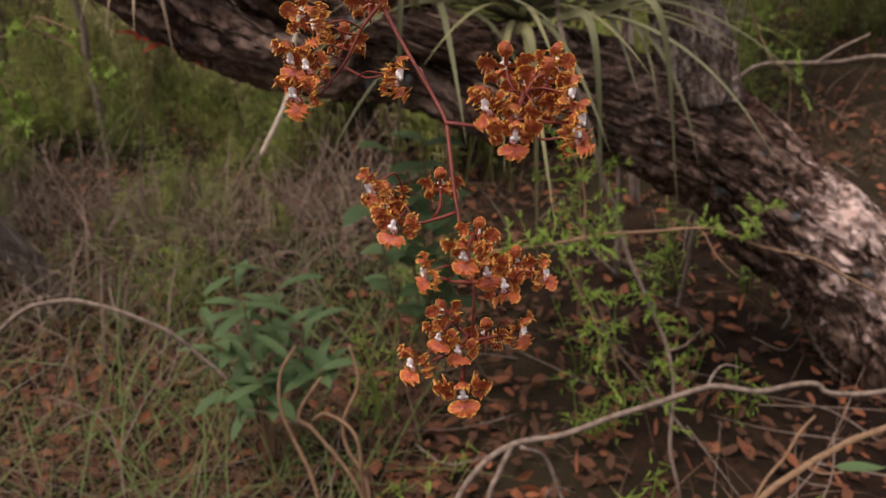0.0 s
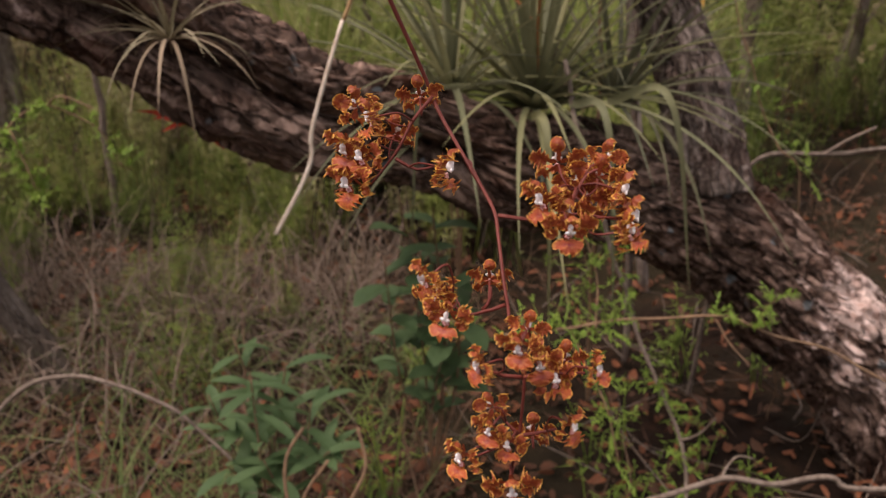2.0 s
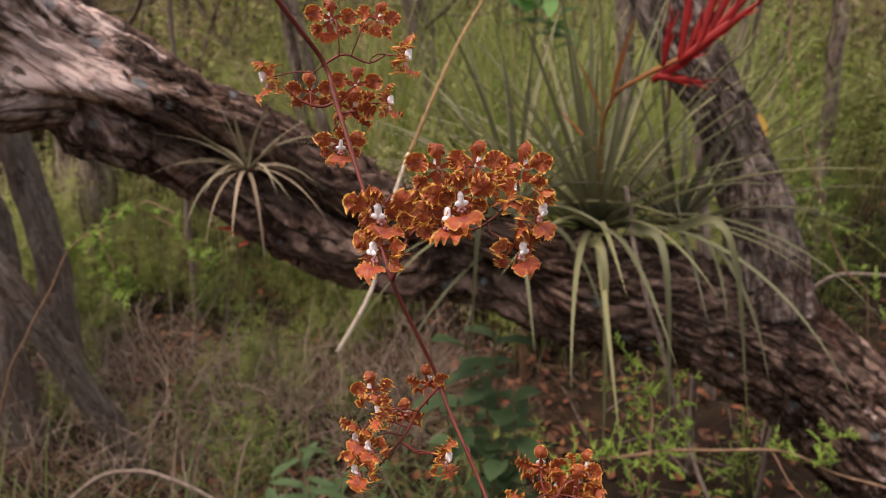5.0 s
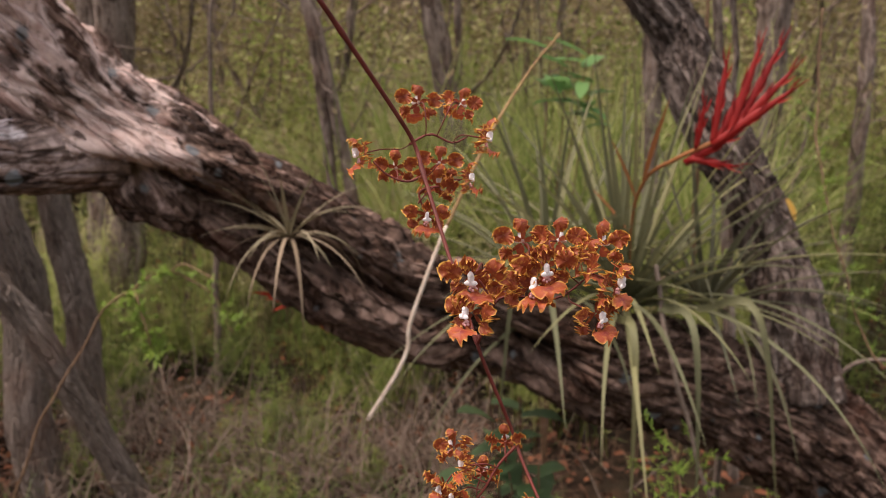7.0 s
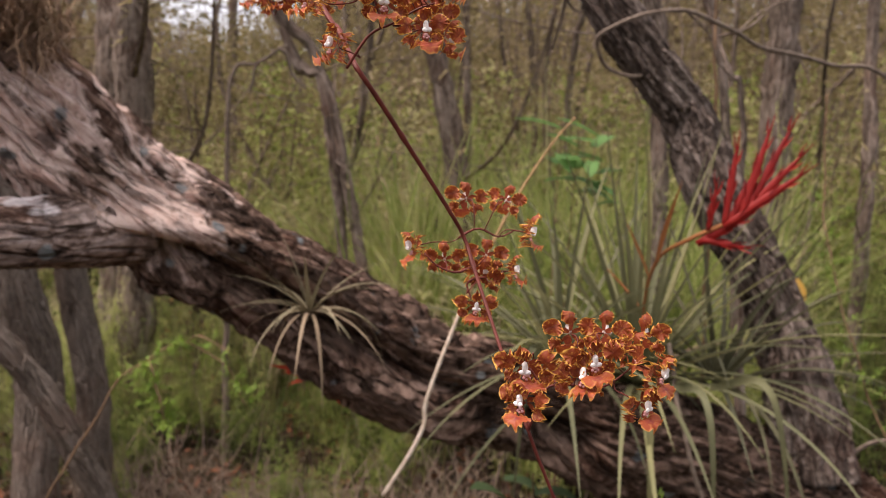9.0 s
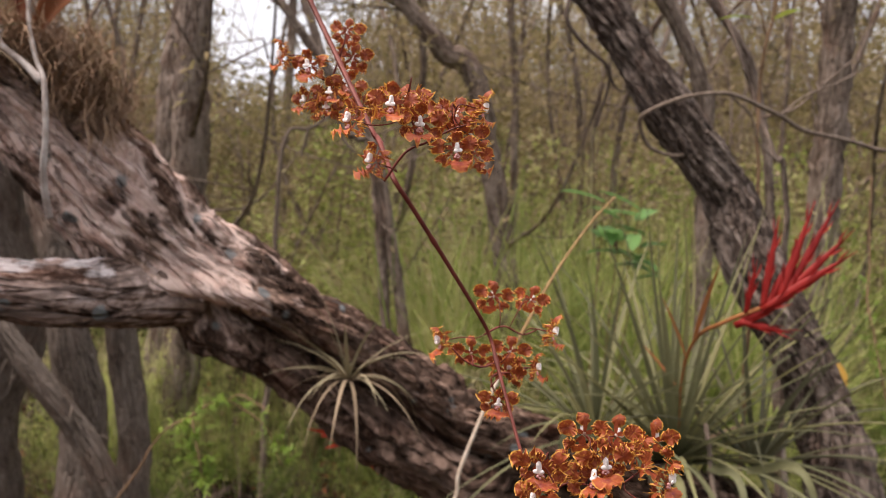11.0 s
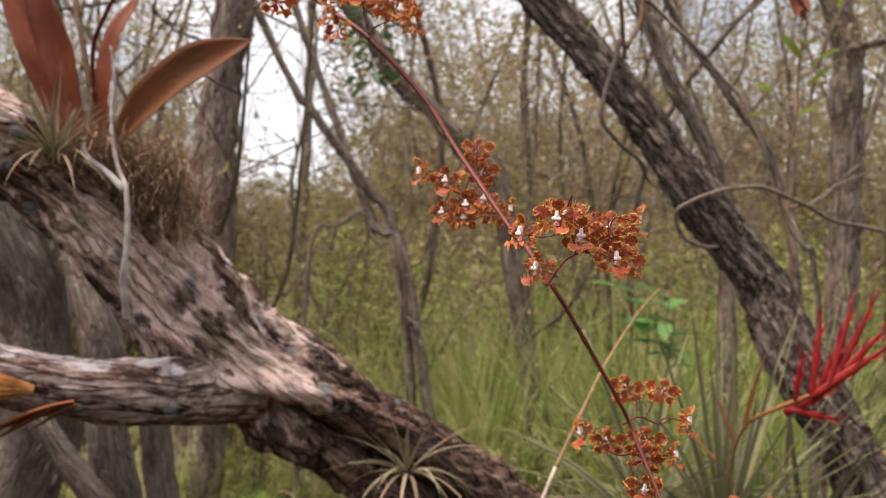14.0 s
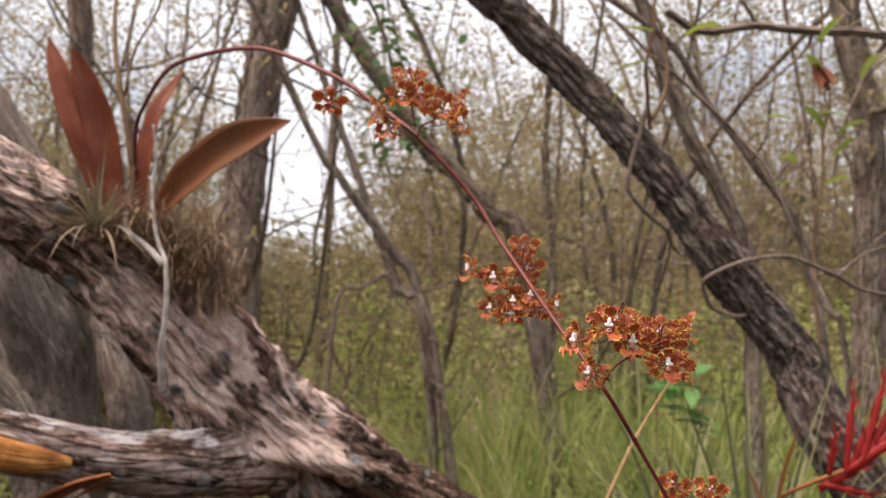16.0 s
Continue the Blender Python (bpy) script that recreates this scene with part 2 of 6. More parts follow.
TORN_WOOD = torn_wood()
PEEL = stem_material("bark_peel", (0.28, 0.1, 0.035), (0.15, 0.05, 0.02), 0.8, 40)
FIBRE = leaf_material("root_fibre", [(0.2, (0.11, 0.06, 0.036)), (0.8, (0.42, 0.28, 0.18))], 0.9, 0.05)
SPIKE = stem_material("spike_stem", (0.1, 0.02, 0.014), (0.175, 0.04, 0.028), 0.5, 90)
TEPAL = tepal_material("tepal", (0.17, 0.028, 0.013), (0.29, 0.062, 0.02), (0.78, 0.43, 0.075), 0.3)
LIP = tepal_material("lip", (0.24, 0.04, 0.04), (0.43, 0.1, 0.03), (0.72, 0.38, 0.07), 0.25)
COLUMN = stem_material("column", (0.9, 0.86, 0.83), (0.85, 0.74, 0.71), 0.5, 300)
CALLUS = stem_material("callus", (0.55, 0.2, 0.22), (0.75, 0.5, 0.45), 0.5, 500)
MULE_LEAF = leaf_material("mule_ear_leaf", [(0.3, (0.15, 0.04, 0.022)), (0.7, (0.29, 0.088, 0.045))], 0.45, 0.22, 40, (6, 2, 1), 0.8)
MULE_GREEN = leaf_material("mule_ear_green", [(0.3, (0.1, 0.062, 0.025)), (0.7, (0.24, 0.08, 0.036))], 0.45, 0.25, 9, (6, 2, 1), 0.9)
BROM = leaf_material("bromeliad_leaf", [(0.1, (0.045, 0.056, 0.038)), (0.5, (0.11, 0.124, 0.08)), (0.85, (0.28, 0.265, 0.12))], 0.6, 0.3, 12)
# the BROM leaf in darker stops: shade beside the limb put into the colour
BROM_SHADED = leaf_material("shaded_bromeliad_leaf", [(0.1, (0.035, 0.04, 0.028)), (0.5, (0.07, 0.077, 0.052)), (0.85, (0.15, 0.14, 0.075))], 0.65, 0.25, 12)
TALL_GRASS = foliage_material("tall_grass_blade", [(0.08, (0.13, 0.16, 0.05)), (0.4, (0.27, 0.34, 0.09)), (0.7, (0.47, 0.48, 0.19)), (0.95, (0.5, 0.41, 0.25))], 1.2, 0.5, back=0.5)
BROM_DRY = leaf_material("dry_bromeliad_leaf", [(0.2, (0.18, 0.12, 0.07)), (0.8, (0.36, 0.28, 0.19))], 0.8, 0.15, 12)
AIR = leaf_material("airplant_leaf", [(0.2, (0.13, 0.12, 0.065)), (0.8, (0.28, 0.235, 0.15))], 0.7, 0.15, 20)
BRACT = leaf_material("red_bract", [(0.2, (0.15, 0.006, 0.006)), (0.8, (0.28, 0.018, 0.013))], 0.45, 0.15, 12)
LOW_BRACT = leaf_material("scarlet_bract", [(0.2, (0.4, 0.03, 0.015)), (0.8, (0.55, 0.07, 0.03))], 0.5, 0.2, 12)
ORANGE_BRACT = leaf_material("orange_bract", [(0.2, (0.26, 0.09, 0.03)), (0.8, (0.36, 0.15, 0.055))], 0.55, 0.15, 12)
SHRUB = leaf_material("shrub_leaf", [(0.1, (0.055, 0.1, 0.036)), (0.9, (0.13, 0.2, 0.085))], 0.5, 0.3)
TREE_LEAF = foliage_material("tree_leaf", [(0.08, (0.1, 0.09, 0.035)), (0.4, (0.24, 0.2, 0.09)), (0.7, (0.32, 0.25, 0.145)), (0.95, (0.37, 0.29, 0.2))], 0.6, 0.35, back=0.45)
BIG_LEAF = leaf_material("young_leaf", [(0.1, (0.1, 0.17, 0.03)), (0.9, (0.28, 0.32, 0.06))], 0.4, 0.4)
FRESH_LEAF = leaf_material("fresh_leaf", [(0.1, (0.09, 0.2, 0.05)), (0.9, (0.2, 0.36, 0.12))], 0.45, 0.4)
DEAD_LEAF = leaf_material("dead_leaf", [(0.1, (0.1, 0.035, 0.02)), (0.9, (0.2, 0.07, 0.035))], 0.8, 0.1)
YELLOW_LEAF = leaf_material("yellow_leaf", [(0.1, (0.5, 0.27, 0.04)), (0.9, (0.62, 0.38, 0.08))], 0.6, 0.3)
FERNY = foliage_material("feathery_leaf", [(0.05, (0.075, 0.09, 0.028)), (0.26, (0.2, 0.24, 0.06)), (0.47, (0.41, 0.465, 0.135)), (0.62, (0.54, 0.5, 0.25)), (0.9, (0.47, 0.37, 0.265))], 0.8, 0.22, back=0.5)
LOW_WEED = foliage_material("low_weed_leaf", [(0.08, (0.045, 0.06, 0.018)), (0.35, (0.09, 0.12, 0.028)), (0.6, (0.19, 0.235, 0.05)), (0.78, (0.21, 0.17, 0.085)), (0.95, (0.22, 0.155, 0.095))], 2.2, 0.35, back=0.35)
SPRIG = leaf_material("sprig_leaf", [(0.1, (0.1, 0.2, 0.03)), (0.9, (0.26, 0.36, 0.06))], 0.5, 0.4)
BRUSH = leaf_material("grey_brush", [(0.1, (0.045, 0.03, 0.021)), (0.6, (0.125, 0.088, 0.064)), (0.95, (0.25, 0.19, 0.145))], 0.85, 0.1)
GREY_FIBRE = leaf_material("grey_fibre", [(0.1, (0.08, 0.06, 0.046)), (0.6, (0.19, 0.15, 0.12)), (0.95, (0.3, 0.245, 0.2))], 0.85, 0.1)
DRY_GRASS = leaf_material("dry_grass_blade", [(0.1, (0.035, 0.019, 0.011)), (0.6, (0.105, 0.06, 0.036)), (0.95, (0.24, 0.155, 0.098))], 0.8, 0.2)
GREEN_GRASS = leaf_material("green_grass_blade", [(0.1, (0.06, 0.1, 0.03)), (0.9, (0.18, 0.23, 0.075))], 0.6, 0.35)
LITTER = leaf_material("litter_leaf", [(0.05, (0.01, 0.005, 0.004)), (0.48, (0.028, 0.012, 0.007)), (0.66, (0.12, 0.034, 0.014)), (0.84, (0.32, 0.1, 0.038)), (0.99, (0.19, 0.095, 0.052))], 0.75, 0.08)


def soil():
    k = Nodes("soil")
    vec = k.coords("Object")
    col = k.ramp(k.noise(vec, 7, 6, 0.65), [(0.3, (0.008, 0.005, 0.0035)), (0.55, (0.018, 0.01, 0.0065)), (0.75, (0.05, 0.023, 0.0125))])
    far = k.ramp(k.noise(vec, 0.8, 4), [(0.42, (0, 0, 0)), (0.6, (1, 1, 1))])
    col = k.mix(k.math("MULTIPLY", far, 0.3), col, (0.07, 0.06, 0.03))
    return k.done(col, 0.95, k.bump(k.noise(vec, 60, 5), 0.8, 0.02), 0.1)


SOIL = soil()


# ---- fitted places ----
TRUNK = [
    (1.204, 2.321, 0.001, 0.173), (1.018, 2.293, 0.344, 0.162), (0.82, 2.264, 0.521, 0.163), (0.629, 2.22, 0.7, 0.151),
    (0.337, 2.106, 0.867, 0.134), (0.079, 1.987, 0.949, 0.126), (-0.166, 1.845, 1.079, 0.113), (-0.325, 1.744, 1.129, 0.125),
    (-0.49, 1.639, 1.256, 0.124), (-0.65, 1.507, 1.386, 0.115), (-0.716, 1.443, 1.443, 0.117), (-0.839, 1.311, 1.578, 0.111),
    (-0.949, 1.214, 1.732, 0.108), (-1.068, 1.119, 1.883, 0.095), (-1.227, 0.997, 2.005, 0.083), (-1.355, 0.896, 2.121, 0.077),
]
LIMB = [
    (0.573, 2.14, 0.834, 0.096), (0.532, 2.213, 1.001, 0.091), (0.484, 2.283, 1.163, 0.077), (0.412, 2.289, 1.323, 0.072),
    (0.272, 2.317, 1.547, 0.069), (0.183, 2.353, 1.727, 0.067), (0.012, 2.279, 1.96, 0.059), (-0.14, 2.246, 2.176, 0.057),
    (-0.327, 2.198, 2.397, 0.054), (-0.587, 2.139, 2.677, 0.049), (-0.725, 2.116, 2.834, 0.048),
]
SIDE = [
    (-0.802, 1.337, 1.501, 0.088), (-0.838, 1.194, 1.495, 0.065), (-0.901, 1.06, 1.506, 0.056), (-0.98, 0.962, 1.529, 0.053),
    (-1.041, 0.871, 1.56, 0.05), (-1.128, 0.779, 1.598, 0.044), (-1.223, 0.684, 1.643, 0.037),
]
STEM = [
    (-0.998, 1.116, 2.002), (-0.961, 1.057, 2.118), (-0.886, 0.998, 2.165), (-0.785, 0.928, 2.195),
    (-0.657, 0.85, 2.188), (-0.525, 0.765, 2.164), (-0.42, 0.69, 2.13), (-0.278, 0.601, 2.064),
    (-0.201, 0.548, 2.017), (-0.139, 0.511, 1.976), (-0.082, 0.506, 1.921), (-0.04, 0.483, 1.871),
    (0.037, 0.411, 1.795), (0.047, 0.402, 1.788), (0.07, 0.373, 1.767), (0.078, 0.364, 1.76),
    (0.089, 0.377, 1.739), (0.117, 0.418, 1.678), (0.125, 0.431, 1.657), (0.137, 0.415, 1.639),
    (0.174, 0.368, 1.584), (0.187, 0.352, 1.565), (0.191, 0.353, 1.554), (0.204, 0.357, 1.522),
    (0.208, 0.358, 1.511), (0.214, 0.351, 1.502), (0.235, 0.329, 1.478), (0.241, 0.322, 1.47),
    (0.243, 0.316, 1.464), (0.248, 0.298, 1.448), (0.25, 0.293, 1.442), (0.251, 0.289, 1.438),
    (0.257, 0.278, 1.425), (0.259, 0.274, 1.42), (0.258, 0.268, 1.397), (0.256, 0.261, 1.387),
]
CLUSTER_A = [
    (0.178, 0.325, 1.497, -25, 22),
    (0.181, 0.315, 1.485, -32, 14),
    (0.177, 0.345, 1.508, -133, 1),
    (0.190, 0.327, 1.509, -80, 19),
    (0.193, 0.345, 1.496, 176, -26),
    (0.203, 0.355, 1.511, -176, -20),
    (0.217, 0.327, 1.488, 83, 7),
    (0.186, 0.320, 1.495, -24, 0),
]
BRANCH_A = [
    [(0.21, 0.348, 1.513), (0.202, 0.342, 1.504), (0.196, 0.335, 1.492), (0.186, 0.326, 1.479)],
    [(0.196, 0.333, 1.489), (0.205, 0.333, 1.485), (0.212, 0.335, 1.486)],
]
CLUSTER_C = [
    (0.273, 0.283, 1.482, 17, 26),
    (0.267, 0.317, 1.495, -163, -13),
    (0.283, 0.312, 1.491, 176, -12),
    (0.285, 0.319, 1.496, 139, 6),
    (0.264, 0.297, 1.488, -47, 16),
    (0.273, 0.298, 1.485, -10, 41),
    (0.290, 0.304, 1.490, 90, 11),
    (0.294, 0.299, 1.480, 94, 2),
    (0.276, 0.313, 1.488, -170, -12),
    (0.293, 0.292, 1.477, 84, -16),
    (0.278, 0.314, 1.481, 147, -20),
]
BRANCH_C = [
    [(0.245, 0.297, 1.479), (0.26, 0.299, 1.477), (0.274, 0.303, 1.479), (0.285, 0.304, 1.478), (0.292, 0.305, 1.477)],
    [(0.271, 0.302, 1.478), (0.274, 0.306, 1.486), (0.278, 0.311, 1.493), (0.283, 0.313, 1.495)],
]
CLUSTER_D = [
    (0.230, 0.269, 1.449, -15, 18),
    (0.221, 0.278, 1.460, -48, 21),
    (0.241, 0.305, 1.447, -170, -15),
    (0.222, 0.298, 1.443, -122, 1),
    (0.223, 0.280, 1.451, -19, 24),
]
BRANCH_D = [
    [(0.249, 0.293, 1.442), (0.24, 0.291, 1.44), (0.233, 0.289, 1.439), (0.227, 0.29, 1.443)],
    [(0.24, 0.291, 1.44), (0.242, 0.294, 1.445), (0.242, 0.296, 1.449)],
]
CLUSTER_E = [
    (0.259, 0.255, 1.446, -20, 41),
    (0.245, 0.257, 1.435, -58, 11),
    (0.259, 0.280, 1.438, 169, 17),
    (0.270, 0.276, 1.424, 152, -22),
    (0.274, 0.280, 1.426, 179, -15),
    (0.285, 0.265, 1.432, 76, 4),
    (0.265, 0.263, 1.435, 19, 26),
    (0.270, 0.269, 1.424, 29, -24),
]
BRANCH_E = [
    [(0.259, 0.268, 1.424), (0.252, 0.267, 1.424), (0.245, 0.267, 1.427)],
    [(0.259, 0.268, 1.424), (0.269, 0.27, 1.425), (0.283, 0.273, 1.425)],
]
CLUSTER_F = [
    (0.248, 0.259, 1.406, -23, 17),
    (0.246, 0.279, 1.402, -143, 23),
    (0.238, 0.256, 1.394, -44, 11),
    (0.277, 0.264, 1.407, 68, 7),
    (0.262, 0.283, 1.388, -176, -15),
    (0.255, 0.261, 1.399, -14, -0),
]
BRANCH_F = [
    [(0.257, 0.276, 1.391), (0.263, 0.278, 1.391), (0.272, 0.28, 1.393)],
    [(0.257, 0.276, 1.39), (0.25, 0.273, 1.387), (0.241, 0.27, 1.383)],
    [(0.257, 0.276, 1.391), (0.251, 0.278, 1.396)],
]
CLUSTER_G = [
    (0.257, 0.250, 1.387, 13, 20),
]
BRANCH_G = [
    [(0.256, 0.264, 1.385), (0.256, 0.262, 1.381)],
]
CLUSTER_B = [
    (0.187, 0.341, 1.606, -2, 10),
    (0.188, 0.334, 1.588, -24, 1),
    (0.220, 0.353, 1.610, 22, 11),
    (0.204, 0.375, 1.617, -158, 0),
    (0.223, 0.372, 1.620, 171, 3),
    (0.244, 0.383, 1.617, 165, 3),
    (0.253, 0.362, 1.604, 70, 8),
    (0.247, 0.353, 1.588, 53, 4),
    (0.195, 0.367, 1.595, -150, -4),
    (0.238, 0.362, 1.612, 114, -0),
    (0.213, 0.351, 1.600, 34, -14),
]
BRANCH_B = [
    [(0.187, 0.351, 1.566), (0.194, 0.357, 1.587), (0.203, 0.361, 1.591), (0.224, 0.367, 1.59), (0.238, 0.373, 1.6), (0.244, 0.376, 1.609)],
    [(0.194, 0.357, 1.587), (0.188, 0.357, 1.596), (0.185, 0.357, 1.6)],
]
CLUSTER_J = [
    (0.116, 0.464, 1.680, -152, -0),
    (0.142, 0.468, 1.680, 171, 3),
    (0.159, 0.457, 1.661, 100, 2),
    (0.092, 0.431, 1.651, -50, 3),
    (0.105, 0.453, 1.639, -151, -5),
    (0.134, 0.452, 1.644, -169, 0),
    (0.152, 0.447, 1.636, 94, 4),
    (0.137, 0.417, 1.618, 29, -1),
    (0.133, 0.446, 1.631, 167, -26),
]
BRANCH_J = [
    [(0.117, 0.444, 1.656), (0.123, 0.447, 1.66), (0.13, 0.449, 1.662), (0.142, 0.452, 1.657), (0.151, 0.455, 1.661)],
    [(0.126, 0.443, 1.637), (0.117, 0.44, 1.633), (0.105, 0.437, 1.637), (0.096, 0.436, 1.645)],
    [(0.129, 0.443, 1.63), (0.14, 0.446, 1.631), (0.149, 0.449, 1.635)],
    [(0.129, 0.443, 1.63), (0.125, 0.44, 1.626), (0.128, 0.44, 1.617)],
]
CLUSTER_I = [
    (0.069, 0.321, 1.795, -36, -4),
    (0.075, 0.339, 1.772, -37, -10),
    (0.086, 0.336, 1.806, 3, 2),
    (0.089, 0.350, 1.814, -155, 55),
    (0.103, 0.374, 1.806, -163, 15),
    (0.115, 0.365, 1.805, -179, 18),
    (0.121, 0.347, 1.782, 46, -8),
    (0.127, 0.369, 1.779, 145, 4),
    (0.131, 0.356, 1.807, 105, 8),
    (0.119, 0.373, 1.793, -177, 10),
    (0.099, 0.348, 1.797, 13, 12),
]
BRANCH_I = [
    [(0.077, 0.348, 1.761), (0.088, 0.351, 1.778), (0.101, 0.355, 1.785), (0.113, 0.36, 1.793), (0.126, 0.365, 1.798)],
    [(0.101, 0.355, 1.785), (0.11, 0.359, 1.782), (0.118, 0.363, 1.78)],
    [(0.095, 0.353, 1.783), (0.091, 0.351, 1.797), (0.088, 0.349, 1.804)],
]
CLUSTER_H = [
    (-0.021, 0.485, 1.871, -163, 15),
    (-0.038, 0.460, 1.841, 3, -4),
    (-0.057, 0.456, 1.848, -50, 3),
    (-0.021, 0.497, 1.852, -171, 4),
    (-0.040, 0.461, 1.814, -10, -11),
    (-0.011, 0.471, 1.827, 34, -3),
    (0.006, 0.484, 1.820, 80, 0),
    (-0.023, 0.466, 1.820, 15, -18),
    (-0.025, 0.462, 1.808, 33, -37),
    (-0.010, 0.498, 1.815, 168, -11),
]
BRANCH_H = [
    [(-0.024, 0.479, 1.849), (-0.029, 0.478, 1.83), (-0.039, 0.475, 1.817)],
    [(-0.024, 0.479, 1.849), (-0.02, 0.48, 1.86), (-0.019, 0.48, 1.868)],
    [(-0.029, 0.478, 1.83), (-0.045, 0.471, 1.837), (-0.055, 0.467, 1.845)],
]
CLUSTER_K = [
    (-0.215, 0.471, 2.004, -134, -28),
    (-0.167, 0.483, 1.997, -44, -4),
    (-0.145, 0.484, 2.011, 16, -4),
    (-0.146, 0.499, 2.035, -156, 44),
    (-0.133, 0.515, 2.016, -164, 16),
    (-0.109, 0.503, 1.999, 46, -2),
    (-0.103, 0.518, 2.012, 141, 18),
    (-0.156, 0.481, 1.977, -24, -18),
    (-0.097, 0.499, 1.986, 86, -16),
    (-0.131, 0.489, 2.016, 42, 26),
]
BRANCH_K = [
    [(-0.137, 0.506, 1.975), (-0.134, 0.506, 1.985), (-0.121, 0.511, 1.992), (-0.107, 0.517, 1.996)],
    [(-0.137, 0.506, 1.975), (-0.149, 0.5, 1.984), (-0.162, 0.494, 1.994)],
    [(-0.139, 0.504, 1.985), (-0.143, 0.501, 2.003), (-0.142, 0.5, 2.025)],
    [(-0.182, 0.485, 2.007), (-0.202, 0.477, 2.018), (-0.213, 0.473, 2.01)],
]


# ---- mesh helpers ----
def lattice(ix, iy, iz):
    h = (ix * 374761393 + iy * 668265263 + iz * 1442695041) & 0xFFFFFFFF
    h = ((h ^ (h >> 13)) * 1274126177) & 0xFFFFFFFF
    return ((h ^ (h >> 16)) & 0xFFFFFF) / float(0xFFFFFF)


def vnoise(p):
    """Smooth value noise, 0 to 1, at the rows of p."""
    i = np.floor(p).astype(np.int64)
    f = p - i
    u = f * f * (3 - 2 * f)
    total = 0
    for a in (0, 1):
        for b in (0, 1):
            for c in (0, 1):
                w = np.abs(1 - a - u[:, 0]) * np.abs(1 - b - u[:, 1]) * np.abs(1 - c - u[:, 2])
                total = total + w * lattice(i[:, 0] + a, i[:, 1] + b, i[:, 2] + c)
    return total


def fbm(p, octaves=4):
    total, amp, norm = 0, 1.0, 0.0
    for o in range(octaves):
        total, norm = total + amp * vnoise(p * 2 ** o + 17.3 * o), norm + amp
        amp *= 0.5
    return total / norm


def unit(v):
    return v / np.maximum(np.linalg.norm(v, axis=-1, keepdims=True), 1e-9)


def mesh_from(name, V, faces, mats, UV=None, smooth=True, index=None):
    """A mesh from arrays; faces is a list of index arrays, each with its own number of corners."""
    me = bpy.data.meshes.new(name)
    faces = [np.asarray(f, dtype=np.int32) for f in faces if len(f)]
    loops = np.concatenate([f.ravel() for f in faces])
    sizes = np.concatenate([np.full(len(f), f.shape[1], dtype=np.int32) for f in faces])
    starts = np.concatenate([[0], np.cumsum(sizes)[:-1]]).astype(np.int32)
    me.vertices.add(len(V))
    me.vertices.foreach_set("co", np.asarray(V, dtype=np.float32).ravel())
    me.loops.add(len(loops))
    me.loops.foreach_set("vertex_index", loops)
    me.polygons.add(len(sizes))
    me.polygons.foreach_set("loop_start", starts)
    me.polygons.foreach_set("loop_total", sizes)
    me.polygons.foreach_set("use_smooth", np.full(len(sizes), smooth))
    if UV is not None:
        layer = me.uv_layers.new(name="UVMap")
        layer.data.foreach_set("uv", np.asarray(UV, dtype=np.float32)[loops].ravel())
    for m in mats if isinstance(mats, (list, tuple)) else [mats]:
        me.materials.append(m)
    if index is not None:
        me.polygons.foreach_set("material_index", np.asarray(index, dtype=np.int32))
    me.update(calc_edges=True)
    me.validate()
    return me


def join(pieces):
    """One (V, faces, UV) out of several."""
    Vs, Fs, Us, n = [], [], [], 0
    for V, F, U in pieces:
        Vs.append(V)
        Us.append(U)
        Fs += [f + n for f in F if len(f)]
        n += len(V)
    return np.concatenate(Vs), Fs, np.concatenate(Us)


def thing(name, label, category, group="", kind="", data=None, place=(0, 0, 0)):
    ob = new(name, data)
    ob.location = place
    return tagged(ob, label, category, group, kind)


def part(name, me, parent, label="", kind="", place=None):
    """A mesh as one part under a thing or a part; made in the world's measures, or shared and set by the pose place."""
    ob = new(name, me)
    ob.parent = parent
    base = parent
    m = Matrix.Identity(4)
    while base is not None:
        m = base.matrix_basis @ m if base.parent is None else base.matrix_parent_inverse @ base.matrix_basis @ m
        base = base.parent
    ob.matrix_parent_inverse = m.inverted()
    if place is not None:
        ob.matrix_basis = place
    return tagged(ob, label, "", "", kind)


def smooth_line(points, step):
    """Points (rows of any width) run through by a rounded line, about step apart."""
    P = np.array(points, dtype=float)
    P = np.vstack([2 * P[0] - P[1], P, 2 * P[-1] - P[-2]])
    out = []
    for i in range(1, len(P) - 2):
        n = max(1, int(np.ceil(np.linalg.norm(P[i + 1][:3] - P[i][:3]) / step)))
        t = np.linspace(0, 1, n, endpoint=False)[:, None]
        a, b, c, d = P[i - 1], P[i], P[i + 1], P[i + 2]
        out.append(0.5 * (2 * b + (c - a) * t + (2 * a - 5 * b + 4 * c - d) * t ** 2 + (3 * b - a - 3 * c + d) * t ** 3))
    return np.vstack(out + [P[-2][None]])


